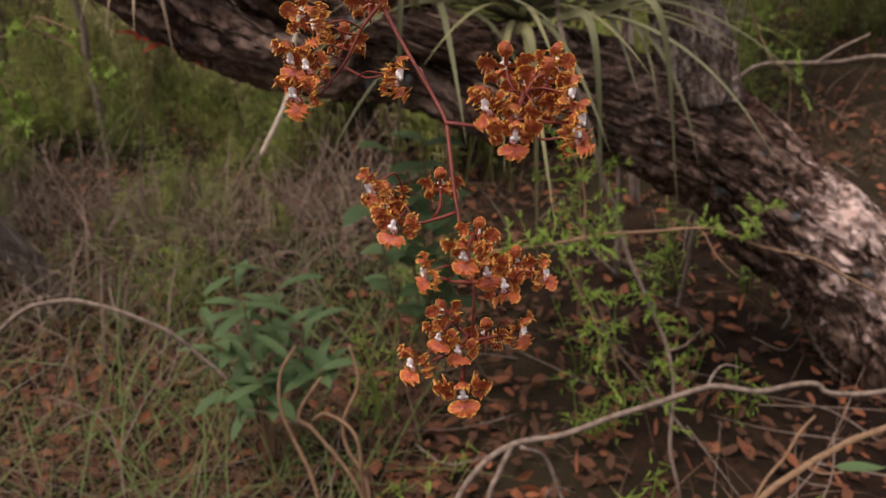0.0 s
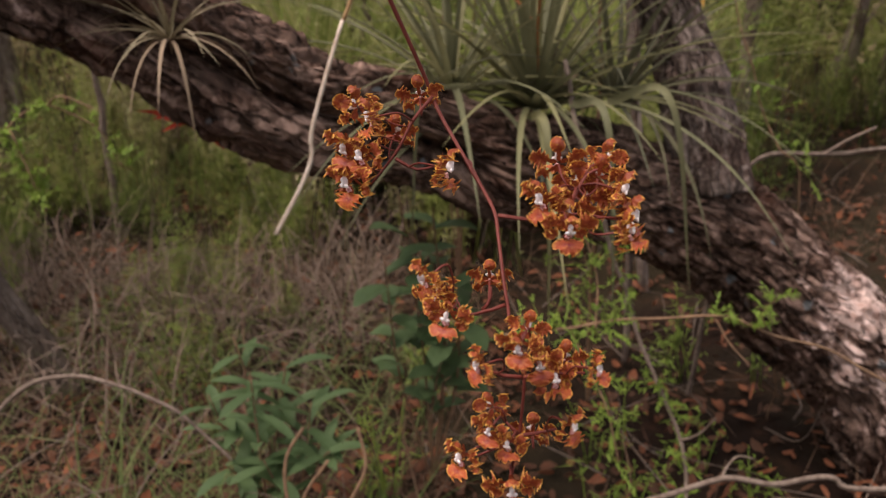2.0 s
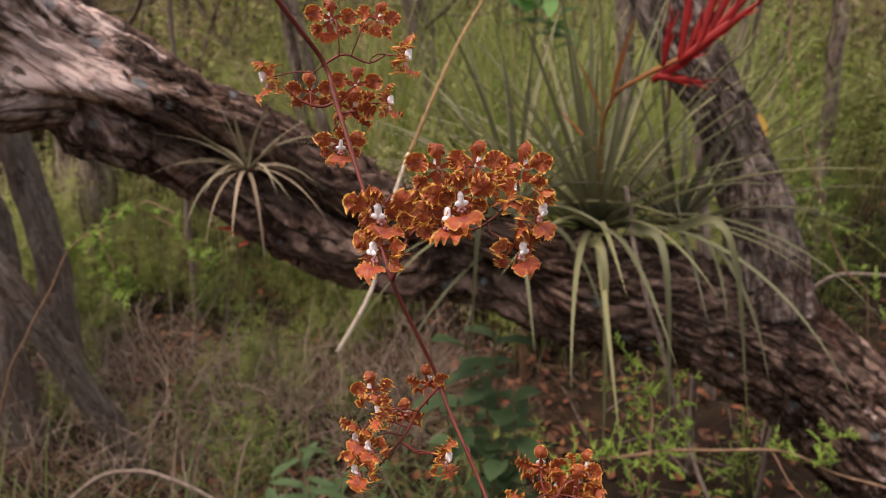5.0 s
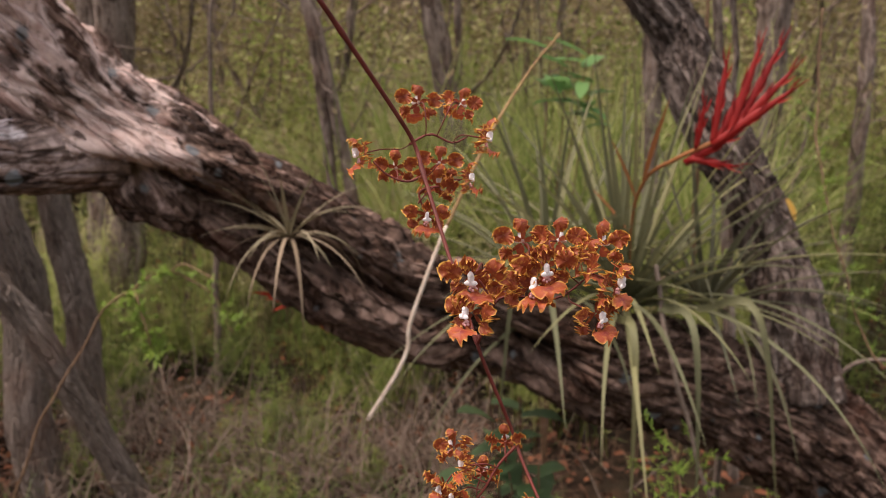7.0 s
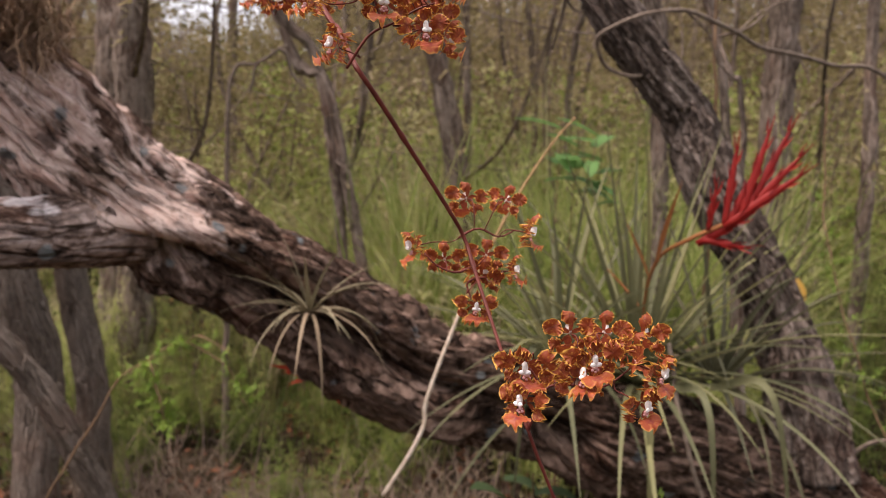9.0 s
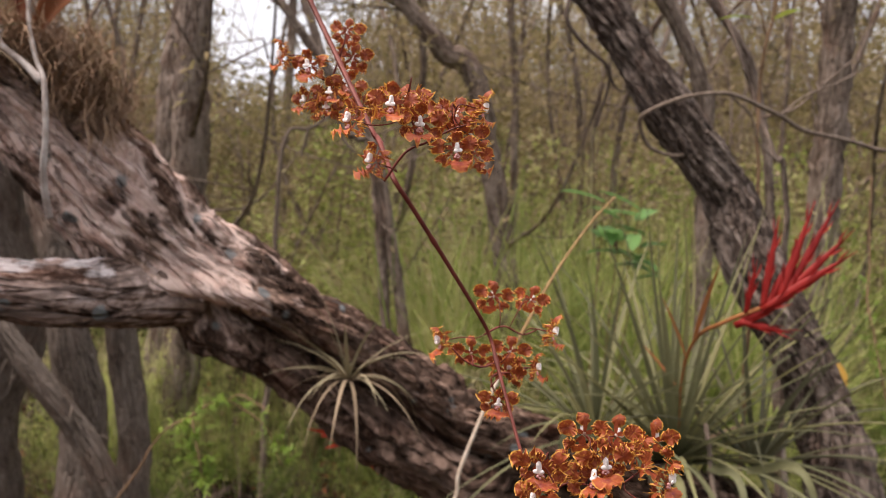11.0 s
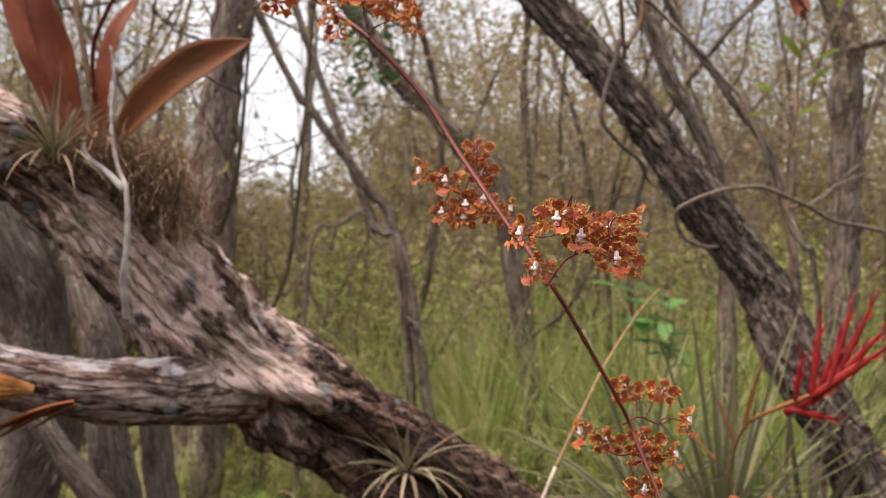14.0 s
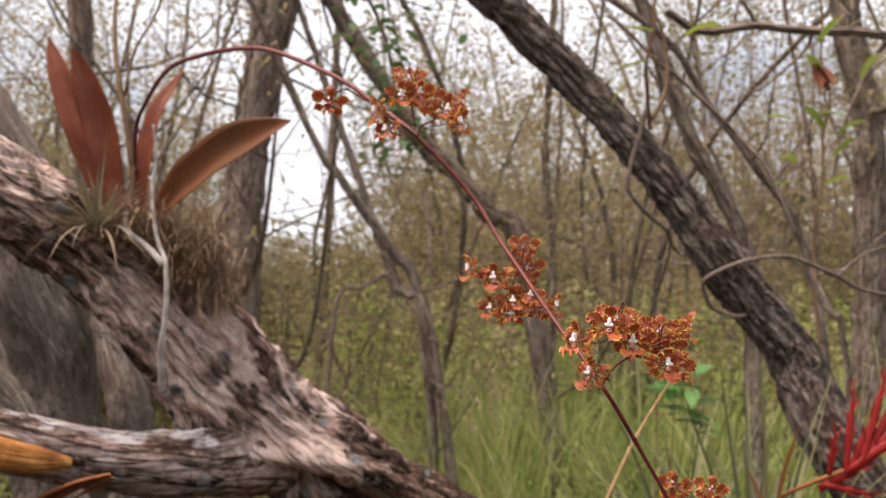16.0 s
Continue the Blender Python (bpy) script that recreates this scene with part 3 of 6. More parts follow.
def tube(line, radii, seg=8, relief=None):
    """A round rod along line. relief(unit ring, along, radius) gives each point's height over the round. UV in metres."""
    L = np.asarray(line, dtype=float)
    n = len(L)
    r = np.broadcast_to(np.asarray(radii, dtype=float), (n,))
    T = unit(np.gradient(L, axis=0))
    N = np.zeros_like(L)
    ref = np.array([0, 0, 1.0]) if abs(T[0][2]) < 0.9 else np.array([1.0, 0, 0])
    N[0] = unit(np.cross(T[0], ref))
    for i in range(1, n):
        v = N[i - 1] - T[i] * (N[i - 1] @ T[i])
        N[i] = v / max(np.linalg.norm(v), 1e-9)
    B = np.cross(T, N)
    along = np.concatenate([[0], np.cumsum(np.linalg.norm(np.diff(L, axis=0), axis=1))])
    a = np.linspace(0, 2 * np.pi, seg + 1)
    ca, sa = np.cos(a), np.sin(a)
    R = np.repeat(r[:, None], seg + 1, 1)
    if relief is not None:
        A, S = np.meshgrid(a, along)
        A = np.where(A >= 2 * np.pi - 1e-6, 0.0, A)
        R = R + relief(A.ravel(), S.ravel(), R.ravel()).reshape(R.shape)
    V = L[:, None, :] + R[:, :, None] * (ca[None, :, None] * N[:, None, :] + sa[None, :, None] * B[:, None, :])
    UV = np.stack(np.broadcast_arrays(a[None, :] * np.mean(r), along[:, None]), -1)
    V, UV = V.reshape(-1, 3), UV.reshape(-1, 2)
    i, j = np.meshgrid(np.arange(n - 1), np.arange(seg), indexing="ij")
    q = (i * (seg + 1) + j).ravel()
    quads = np.stack([q, q + 1, q + seg + 2, q + seg + 1], 1)
    caps = np.array([[0, j + 1, j] for j in range(1, seg - 1)] + [[(n - 1) * (seg + 1), (n - 1) * (seg + 1) + j, (n - 1) * (seg + 1) + j + 1] for j in range(1, seg - 1)], dtype=np.int32).reshape(-1, 3)
    return V, [quads, caps], UV


def rod(points, r0, r1, seg=6, step=0.02, wob=0.0, seed=0):
    L = smooth_line(points, step)
    if wob:
        k = vnoise(L * 9 + seed)[:, None], vnoise(L * 9 + seed + 40)[:, None], vnoise(L * 9 + seed + 80)[:, None]
        L = L + (np.hstack(k) - 0.5) * wob * np.minimum(1, np.linspace(0, 4, len(L)))[:, None]
    return tube(L, np.linspace(r0, r1, len(L)), seg)


def ribbons(base, way, length, width, droop, segs=4, side=None, fold=0.0, wide=0.35, tip=0.03, curl=None):
    """Many blades at once: each starts at base along way, bends down by droop, is widest at the share wide of its length.
    fold lifts the edges over the midrib. V, faces, UV."""
    n = len(base)
    length, width, droop = (np.broadcast_to(np.asarray(x, dtype=float), (n,)) for x in (length, width, droop))
    d, p = unit(np.asarray(way, dtype=float)), np.asarray(base, dtype=float).copy()
    if side is None:
        side = np.cross(d, np.array([0, 0, 1.0]))
        flat = np.linalg.norm(side, axis=1) < 0.05
        side[flat] = (1, 0, 0)
    side = unit(side)
    across = 3 if fold else 2
    rows, uvs = [], []
    for s in range(segs + 1):
        t = s / segs
        prof = np.where(t < wide, 0.55 + 0.45 * np.sin(0.5 * np.pi * t / max(wide, 1e-6)), np.cos(0.5 * np.pi * (t - wide) / (1 - wide))) if wide else 1 - t
        h = 0.5 * width * np.maximum(prof, tip)
        up = unit(np.cross(side, d))
        if fold:
            rows += [p - side * h[:, None] + up * (fold * h)[:, None], p, p + side * h[:, None] + up * (fold * h)[:, None]]
            uvs += [(0, t), (0.5, t), (1, t)]
        else:
            rows += [p - side * h[:, None], p + side * h[:, None]]
            uvs += [(0, t), (1, t)]
        p = p + d * (length / segs)[:, None]
        d = d.copy()
        d[:, 2] -= droop / segs
        if curl is not None:
            d = d + curl / segs
        d = unit(d)
        side = unit(side - d * np.sum(side * d, 1, keepdims=True))
    m = len(rows)
    V = np.stack(rows, 1).reshape(-1, 3)
    UV = np.tile(np.array(uvs, dtype=float), (n, 1))
    F = []
    for s in range(segs):
        for c in range(across - 1):
            a = s * across + c
            F.append([a, a + 1, a + across + 1, a + across])
    F = (np.array(F)[None] + (np.arange(n) * m)[:, None, None]).reshape(-1, 4)
    return V, [F], UV


def rand_dirs(r, n, low=-1.0, high=1.0):
    z = r.uniform(low, high, n)
    a = r.uniform(0, 2 * np.pi, n)
    s = np.sqrt(np.maximum(0, 1 - z * z))
    return np.stack([np.cos(a) * s, np.sin(a) * s, z], 1)


# ---- ground ----
def ground_z(x, y):
    p = np.stack([np.asarray(x, dtype=float), np.asarray(y, dtype=float), np.zeros_like(np.asarray(x, dtype=float))], -1).reshape(-1, 3)
    z = 0.16 * (fbm(p * 0.9, 3) - 0.5) + 0.05 * (fbm(p * 5, 3) - 0.5)
    return z.reshape(np.shape(x))


def ground():
    s = np.linspace(-1, 1, 231)
    g = np.sign(s) * (np.abs(s) * 5 + 295 * np.abs(s) ** 6)
    X, Y = np.meshgrid(g, g + 3.0)
    V = np.stack([X, Y, ground_z(X, Y)], -1).reshape(-1, 3)
    n = len(s)
    i, j = np.meshgrid(np.arange(n - 1), np.arange(n - 1), indexing="ij")
    q = (i * n + j).ravel()
    me = mesh_from("ground", V, [np.stack([q, q + 1, q + n + 1, q + n], 1)], SOIL)
    thing("ground", "dark earth strewn with fallen leaves", "ground", kind="structure", data=me)


ground()


# ---- the leaning tree ----
def cells(p):
    """Cellular noise: the gap between the two nearest seeds, and a number for the nearest."""
    i = np.floor(p).astype(np.int64)
    f1 = np.full(len(p), 9.0)
    f2 = np.full(len(p), 9.0)
    who = np.zeros(len(p))
    for a in (-1, 0, 1):
        for b in (-1, 0, 1):
            for c in (-1, 0, 1):
                x, y, z = i[:, 0] + a, i[:, 1] + b, i[:, 2] + c
                s = np.stack([x + lattice(x, y, z), y + lattice(x + 71, y, z), z + lattice(x, y + 53, z)], 1)
                d = np.linalg.norm(s - p, axis=1)
                nearer = d < f1
                f2 = np.where(nearer, f1, np.minimum(f2, d))
                who = np.where(nearer, lattice(x + 17, y + 5, z + 3), who)
                f1 = np.where(nearer, d, f1)
    return f2 - f1, who


def bark_relief(depth, lump, seed, plate=1.0):
    """Long plates of bark with cracks between them, over a lumpy trunk."""
    def relief(a, s, r):
        c = np.stack([np.cos(a + 0.35 * s) * r, np.sin(a + 0.35 * s) * r, s], 1)
        c = c + 0.06 * (np.stack([vnoise(c * 11 + seed), vnoise(c * 14 + seed + 31), vnoise(c * 14 + seed + 62)], 1) - 0.5)
        gap, who = cells(c * np.array([32, 32, 4]) * plate + seed)
        gap2, who2 = cells(c * np.array([80, 80, 14]) * plate + seed + 40)
        ridge = 1 - np.abs(2 * fbm(c * np.array([30, 30, 3.5]) * plate + seed, 4) - 1)
        big = fbm(c * np.array([7, 7, 4]) + seed + 5, 3)
        h = depth * (1.5 * np.minimum(1, gap * 3.2) + 1.0 * who + 0.45 * np.minimum(1, gap2 * 4) + 0.5 * who2 + 1.3 * ridge - 3.0)
        return h + lump * (big - 0.5)
    return relief


def leaning_tree():
    tree = thing("leaning_tree", "old leaning tree trunk with furrowed grey-brown peeling bark", "tree", place=(1.187, 2.318, 0.0))
    L = smooth_line([(1.24, 2.33, -0.25, 0.2)] + TRUNK + [(-1.62, 0.7, 2.36, 0.07), (-1.95, 0.45, 2.7, 0.055)], 0.007)
    V, F, U = tube(L[:, :3], L[:, 3], 180, bark_relief(0.0115, 0.05, 3.0))
    # where the bark is worn off, the wood under it is smoother
    smooth = tube(L[:, :3], L[:, 3], 180, bark_relief(0.003, 0.05, 3.0))[0]
    worn = np.max([np.clip(1.2 * (1 - np.linalg.norm(smooth - (x, y, z), axis=1) / reach), 0, 0.4) for x, y, z, reach in PALE_SPOTS], axis=0)
    V = V + (smooth - V) * worn[:, None]
    # the hollow under the side branch, the lip over it, and a knot hole
    axis = np.repeat(L[:, :3], 181, 0)
    out = unit(V - axis)
    for line, push, reach in (([(-0.82, 1.24, 1.455), (-0.701, 1.306, 1.425), (-0.624, 1.372, 1.395), (-0.535, 1.451, 1.335), (-0.437, 1.53, 1.258), (-0.355, 1.58, 1.21), (-0.279, 1.63, 1.165), (-0.171, 1.707, 1.082), (-0.071, 1.772, 1.024), (0.023, 1.818, 0.996)], -0.105, 0.044),
                              ([(-0.86, 1.19, 1.51), (-0.72, 1.274, 1.501), (-0.626, 1.372, 1.473), (-0.543, 1.461, 1.414), (-0.464, 1.52, 1.352)], 0.042, 0.034),
                              ([(-0.851, 1.2, 1.668), (-0.857, 1.204, 1.664)], -0.07, 0.013)):
        P = smooth_line(line, 0.01) if len(line) > 2 else np.array(line)
        near = np.full(len(V), 9.0)
        for q in P:
            w = V - q
            rad = np.sum(w * out, 1, keepdims=True)
            near = np.minimum(near, np.linalg.norm(w - rad * out, axis=1) + 9.0 * (np.abs(rad[:, 0]) > 0.12))
        V = V + out * (push * np.exp(-(near / reach) ** 2))[:, None]
    part("trunk", mesh_from("trunk", V, F, LOG_BARK, U), tree)
    L = smooth_line(LIMB + [(-0.75, 2.75, 3.1, 0.05), (-1.3, 3.1, 4.0, 0.04)], 0.01)
    V, F, U = tube(L[:, :3], L[:, 3], 90, bark_relief(0.0075, 0.03, 8.0))
    part("limb", mesh_from("limb", V, F, LIMB_BARK, U), tree, "rising limb with rough scaly bark")
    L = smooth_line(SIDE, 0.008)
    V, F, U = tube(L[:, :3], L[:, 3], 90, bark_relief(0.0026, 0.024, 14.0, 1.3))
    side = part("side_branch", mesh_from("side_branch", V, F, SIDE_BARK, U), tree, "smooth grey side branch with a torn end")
    r = np.random.RandomState(5)
    # torn yellow wood on the side branch
    rows = [(-1.22, 0.742, 1.628, 0.02), (-1.1, 0.78, 1.575, 0.026), (-1.02, 0.814, 1.553, 0.028), (-0.96, 0.86, 1.537, 0.021), (-0.915, 0.905, 1.53, 0.006)]
    L = smooth_line(rows, 0.01)
    V, F, U = tube(L[:, :3], L[:, 3], 24, lambda a, s, q: 0.012 * (fbm(np.stack([np.cos(a) * 6, np.sin(a) * 6, s * 9], 1), 4) - 0.5))
    part("torn_wood", mesh_from("torn_wood", V, F, TORN_WOOD, U), side, "raw yellow-orange torn wood")
    for p, d, ln, w in (((-0.872, 0.95, 1.503), (-0.72, -0.55, -0.3), 0.17, 0.03), ((-0.885, 0.945, 1.5), (-0.66, -0.6, -0.42), 0.13, 0.022), ((-0.868, 0.955, 1.5), (-0.7, -0.5, -0.44), 0.09, 0.014)):
        V, F, U = ribbons(np.array([p]), np.array([d]), ln, w, 0.35, 12, fold=0.8, curl=np.array([(0.1, -0.2, 0.25)]))
        part("bark_strip", mesh_from("bark_strip", V, F, PEEL, U), side, "hanging orange peel of bark")
    # loose plates of bark standing off the trunk
    T = smooth_line(TRUNK, 0.02)
    pieces = []
    n = 800
    k = r.randint(3, len(T) - 3, n)
    tan = unit(T[k + 2, :3] - T[k - 2, :3])
    d = rand_dirs(r, n, -0.7, 1)
    d = unit(d - tan * np.sum(d * tan, 1, keepdims=True))
    base = T[k, :3] + d * (T[k, 3] * r.uniform(1.0, 1.08, n))[:, None]
    way = unit(tan * r.choice([-1, 1], n)[:, None] + d * r.uniform(0.0, 0.5, n)[:, None] + 0.3 * rand_dirs(r, n))
    V, F, U = ribbons(base, way, r.uniform(0.015, 0.05, n), r.uniform(0.005, 0.014, n), 0.1, 3, side=np.cross(way, d), fold=0.25, wide=0.4, tip=0.35)
    part("loose_bark", mesh_from("loose_bark", V, F, LOG_BARK, U), tree, "loose curling plates of bark", "stuff")


leaning_tree()


# ---- the orchid ----
def disc(cx, cy, rx, ry, seed, wave, rings=7, seg=72, cup=0.0, notch=0.0, ruff=0.06):
    """A blade with a soft ruffled rim in the plane x, z round (cx, cy); y is its relief. UV.x: middle to rim."""
    r = np.random.RandomState(seed)
    amp, ph = r.uniform(0.3, 1.0, 10), r.uniform(0, 6.28, 10)
    V, UV = [], []
    for i in range(rings + 1):
        t = (i / rings) ** 0.75
        for j in range(seg):
            a = 2 * np.pi * j / seg
            lobe = sum(amp[k] * math.sin((k + 2) * a + ph[k]) / (1 + 0.3 * k) for k in range(3))
            env = 0.55 + 0.45 * math.sin(2 * a + ph[9])
            fringe = env * sum(amp[k] * math.sin((2 * k + 1) * a + ph[k] + 0.9 * math.sin(a + ph[8])) for k in range(3, 8)) / 2.0
            out = 1 + ruff * (1.1 * lobe + 1.1 * fringe) * t ** 3 - notch * max(0, math.sin(a)) ** 6 * t
            y = cup * t * t * (rx + ry) * 0.5 + wave * (0.5 * t * t * lobe + 1.45 * t ** 6 * fringe) - 0.02 * wave * math.cos(3 * a)
            V.append((cx + rx * t * out * np.cos(a), y, cy + ry * t * out * np.sin(a)))
            UV.append((t, j / seg))
    F = []
    for i in range(rings):
        for j in range(seg):
            a, b = i * seg + j, i * seg + (j + 1) % seg
            F.append((a, b, b + seg, a + seg))
    return np.array(V), [np.array(F)], np.array(UV)


def claw(x0, z0, x1, z1, w, y=0.0):
    """The narrow foot of a sepal or petal."""
    V, F, U = ribbons(np.array([(x0, y, z0)]), np.array([(x1 - x0, 0.0, z1 - z0)]), math.hypot(x1 - x0, z1 - z0), w, 0.0, 2,
                      side=np.array([(z1 - z0, 0.0, -(x1 - x0))]), wide=0.5, tip=0.6)
    return V, F, np.full_like(U, 0.3)


def turn_about(V, axis, degrees, centre=(0, 0, 0)):
    R = np.array(Matrix.Rotation(radians(degrees), 3, axis))
    return (np.asarray(V) - centre) @ R.T + centre


def lump(centre, rad, squash=(1, 1, 1), nu=10, nv=7):
    V, UV = [], []
    for i in range(nv + 1):
        for j in range(nu):
            a, b = 2 * np.pi * j / nu, np.pi * i / nv
            V.append((centre[0] + rad * squash[0] * np.cos(a) * np.sin(b), centre[1] + rad * squash[1] * np.sin(a) * np.sin(b), centre[2] + rad * squash[2] * np.cos(b)))
            UV.append((0.5, 0.5))
    F = [(i * nu + j, i * nu + (j + 1) % nu, (i + 1) * nu + (j + 1) % nu, (i + 1) * nu + j) for i in range(nv) for j in range(nu)]
    return np.array(V), [np.array(F)], np.array(UV)


FLOWER = 0.0218


def flower_meshes(seed):
    """The parts of one flower that faces -y, its middle at the column; in metres."""
    r = np.random.RandomState(seed)
    made = []
    w = r.uniform(0.8, 1.25, 8)

    def keep(name, pieces, mat):
        V, F, U = join(pieces)
        made.append((name, mesh_from(name, V * FLOWER, F, mat, U)))

    for sgn in (1, -1):
        V, F, U = disc(sgn * 0.345, 0.1, 0.19, 0.17, seed + 3 + sgn, 0.1 * w[0], cup=0.2)
        V = turn_about(V, "Z", -sgn * 16 * w[1], (0.1 * sgn, 0, 0))
        keep("petal", [(V, F, U), claw(0.03 * sgn, 0.03, 0.2 * sgn, 0.08, 0.1)], TEPAL)
    for sgn in (1, -1):
        V, F, U = disc(sgn * 0.28, -0.2, 0.132, 0.118, seed + 13 + sgn, 0.095 * w[2], cup=-0.2)
        V = turn_about(V, "X", -12 * w[3], (0, 0, -0.1)) + (0, 0.05, 0)
        keep("lateral_sepal", [(V, F, U), claw(0.03 * sgn, -0.02, 0.18 * sgn, -0.14, 0.08, 0.04)], TEPAL)
    V, F, U = disc(0, 0.37, 0.14, 0.15, seed + 21, 0.06 * w[4], cup=-0.85)
    V = turn_about(V, "X", 38 * w[5], (0, 0, 0.2))
    keep("dorsal_sepal", [(V, F, U), claw(0, 0.05, 0, 0.27, 0.09)], TEPAL)
    V, F, U = disc(0, -0.35, 0.3, 0.17, seed + 31, 0.085 * w[6], cup=0.1, notch=0.25, ruff=0.06)
    V = turn_about(V, "X", -60 * w[7], (0, 0, -0.18)) + (0, -0.1, 0)
    keep("lip", [(V, F, U), claw(0, -0.08, 0, -0.24, 0.16, -0.1)], LIP)
    keep("column", [lump((0, -0.17, 0.045), 0.052, (0.9, 1.4, 2.0), 12, 9), lump((0.042, -0.21, -0.02), 0.04, (1.5, 0.6, 1.1)), lump((-0.042, -0.21, -0.02), 0.04, (1.5, 0.6, 1.1)), lump((0.0, -0.2, 0.1), 0.045, (0.9, 0.9, 1.1))], COLUMN)
    keep("callus", [lump((0, -0.13, -0.11), 0.04, (1.3, 0.8, 0.8)), lump((0.045, -0.14, -0.15), 0.026), lump((-0.045, -0.14, -0.15), 0.026), lump((0, -0.16, -0.17), 0.022)], CALLUS)
    return made


def orchid():
    plant = thing("orchid", "orchid with red-brown leaves and an arching spike of ruffled brown flowers", "orchid", place=(-0.998, 1.116, 1.985))
    # stiff leaves
    def blade(points, width, mat, flip, label, seed):
        L = smooth_line(points, 0.012)
        n = len(L)
        T = unit(np.gradient(L, axis=0))
        t = np.linspace(0, 1, n)
        face = np.array(flip, dtype=float)
        S = unit(np.cross(T, face))
        N = np.cross(S, T)
        prof = np.where(t < 0.45, 0.42 + 0.58 * np.sin(0.5 * np.pi * t / 0.45), np.cos(0.5 * np.pi * (np.maximum(0, t - 0.45) / 0.55) ** 1.5) ** 0.9)
        prof = np.maximum(prof, 0.015)
        cols = 9
        V, U = [], []
        for lay in (0, 1):
            for c in range(cols):
                u = 2 * c / (cols - 1) - 1
                lift = 0.28 * width * prof * abs(u) ** 1.4
                thick = 0.0016 * (1 - 0.8 * abs(u)) * (1 if lay == 0 else -1)
                V.append(L + S * (u * 0.5 * width * prof)[:, None] + N * (lift + thick + 0.0015 * np.sin(t * 17 + seed + u))[:, None])
                U.append(np.stack([np.full(n, c / (cols - 1)), t], 1))
        V, U = np.concatenate(V), np.concatenate(U)
        i, j = np.meshgrid(np.arange(cols - 1), np.arange(n - 1), indexing="ij")
        q = (i * n + j).ravel()
        top = np.stack([q, q + 1, q + n + 1, q + n], 1)
        bot = top[:, ::-1] + cols * n
        e = np.arange(n - 1)
        k, o = (cols - 1) * n, cols * n
        rim = np.concatenate([np.stack([e, e + o, e + o + 1, e + 1], 1), np.stack([k + e, k + e + 1, k + o + e + 1, k + o + e], 1)])
        part("leaf", mesh_from("leaf", V, [top, bot, rim], mat, U), plant, label)
    blade([(-1.04, 1.08, 1.98), (-1.101, 1.042, 2.158), (-1.172, 1.035, 2.311)], 0.05, MULE_LEAF, (0.45, -0.9, 0.1), "stiff upright red-brown leaf", 1)
    blade([(-0.995, 1.07, 1.97), (-1.021, 1.032, 2.136), (-1.06, 0.987, 2.272)], 0.064, MULE_LEAF, (0.25, -0.95, 0.1), "stiff upright red-brown leaf", 2)
    blade([(-0.985, 1.12, 1.975), (-0.98, 1.134, 2.145), (-0.953, 1.178, 2.275)], 0.05, MULE_LEAF, (-0.2, -0.97, 0.0), "stiff upright red-brown leaf", 3)
    blade([(-0.945, 1.112, 1.965), (-0.845, 1.088, 2.035), (-0.735, 1.065, 2.088), (-0.618, 1.052, 2.126)], 0.08, MULE_GREEN, (-0.1, -1.0, 0.12), "arching leaf, green below and red along the rim", 4)
    # old cane beside the leaves, roots, base
    V, F, U = rod([(-1.001, 1.114, 1.98), (-1.022, 1.109, 2.113), (-1.054, 1.109, 2.228), (-1.086, 1.121, 2.337), (-1.116, 1.154, 2.469), (-1.13, 1.2, 2.7)], 0.006, 0.003, 8)
    part("cane", mesh_from("cane", V, F, CURL_STEM, U), plant, "dry brown old flower cane")
    V, F, U = rod([(-1.045, 1.112, 2.2), (-1.03, 1.12, 2.3), (-0.99, 1.13, 2.38), (-0.97, 1.14, 2.5)], 0.003, 0.0015, 6)
    part("cane", mesh_from("cane", V, F, CURL_STEM, U), plant, "dry brown old flower cane")
    V, F, U = rod([(-0.915, 1.05, 2.13), (-0.902, 1.06, 2.006), (-0.879, 1.035, 1.919), (-0.848, 1.022, 1.868), (-0.838, 1.012, 1.767), (-0.843, 1.016, 1.717), (-0.85, 1.04, 1.645)], 0.0025, 0.0062, 10, 0.006, 0.03)
    part("root", mesh_from("root", V, F, AERIAL_ROOT, U), plant, "pale grey aerial root")
    V, F, U = rod([(-0.848, 1.022, 1.868), (-0.885, 1.02, 1.9), (-0.93, 1.015, 1.93), (-0.965, 1.05, 1.96)], 0.007, 0.005, 8, 0.01, 0.01)
    part("root", mesh_from("root", V, F, AERIAL_ROOT, U), plant, "pale grey aerial root")
    r = np.random.RandomState(11)
    pieces = []
    for c, s, n in (((-0.885, 1.14, 1.9), (0.07, 0.07, 0.07), 1500), ((-0.965, 1.08, 1.95), (0.085, 0.07, 0.035), 1000), ((-0.855, 1.18, 1.84), (0.055, 0.06, 0.06), 800)):
        q = r.normal(0, 0.6, (n, 3))
        q = q / np.maximum(1, np.linalg.norm(q, axis=1, keepdims=True))
        pieces.append(ribbons(np.array(c) + q * np.array(s), rand_dirs(r, n, -0.8, 0.8), r.uniform(0.03, 0.09, n), r.uniform(0.0014, 0.0034, n), r.uniform(-0.5, 1.5, n), 6, wide=0, tip=0.4, curl=1.6 * rand_dirs(r, n)))
    pieces.append(lump((-0.9, 1.17, 1.87), 0.042, (1.1, 1.0, 1.0), 16, 10))
    pieces.append(lump((-0.975, 1.12, 1.925), 0.04, (1.5, 1.0, 0.8), 16, 10))
    V, F, U = join(pieces)
    part("fibre_mat", mesh_from("fibre_mat", V, F, FIBRE, U), plant, "brown matted tangle of fine roots", "stuff")
    # the spike
    L = smooth_line(STEM, 0.006)
    t = np.linspace(0, 1, len(L))
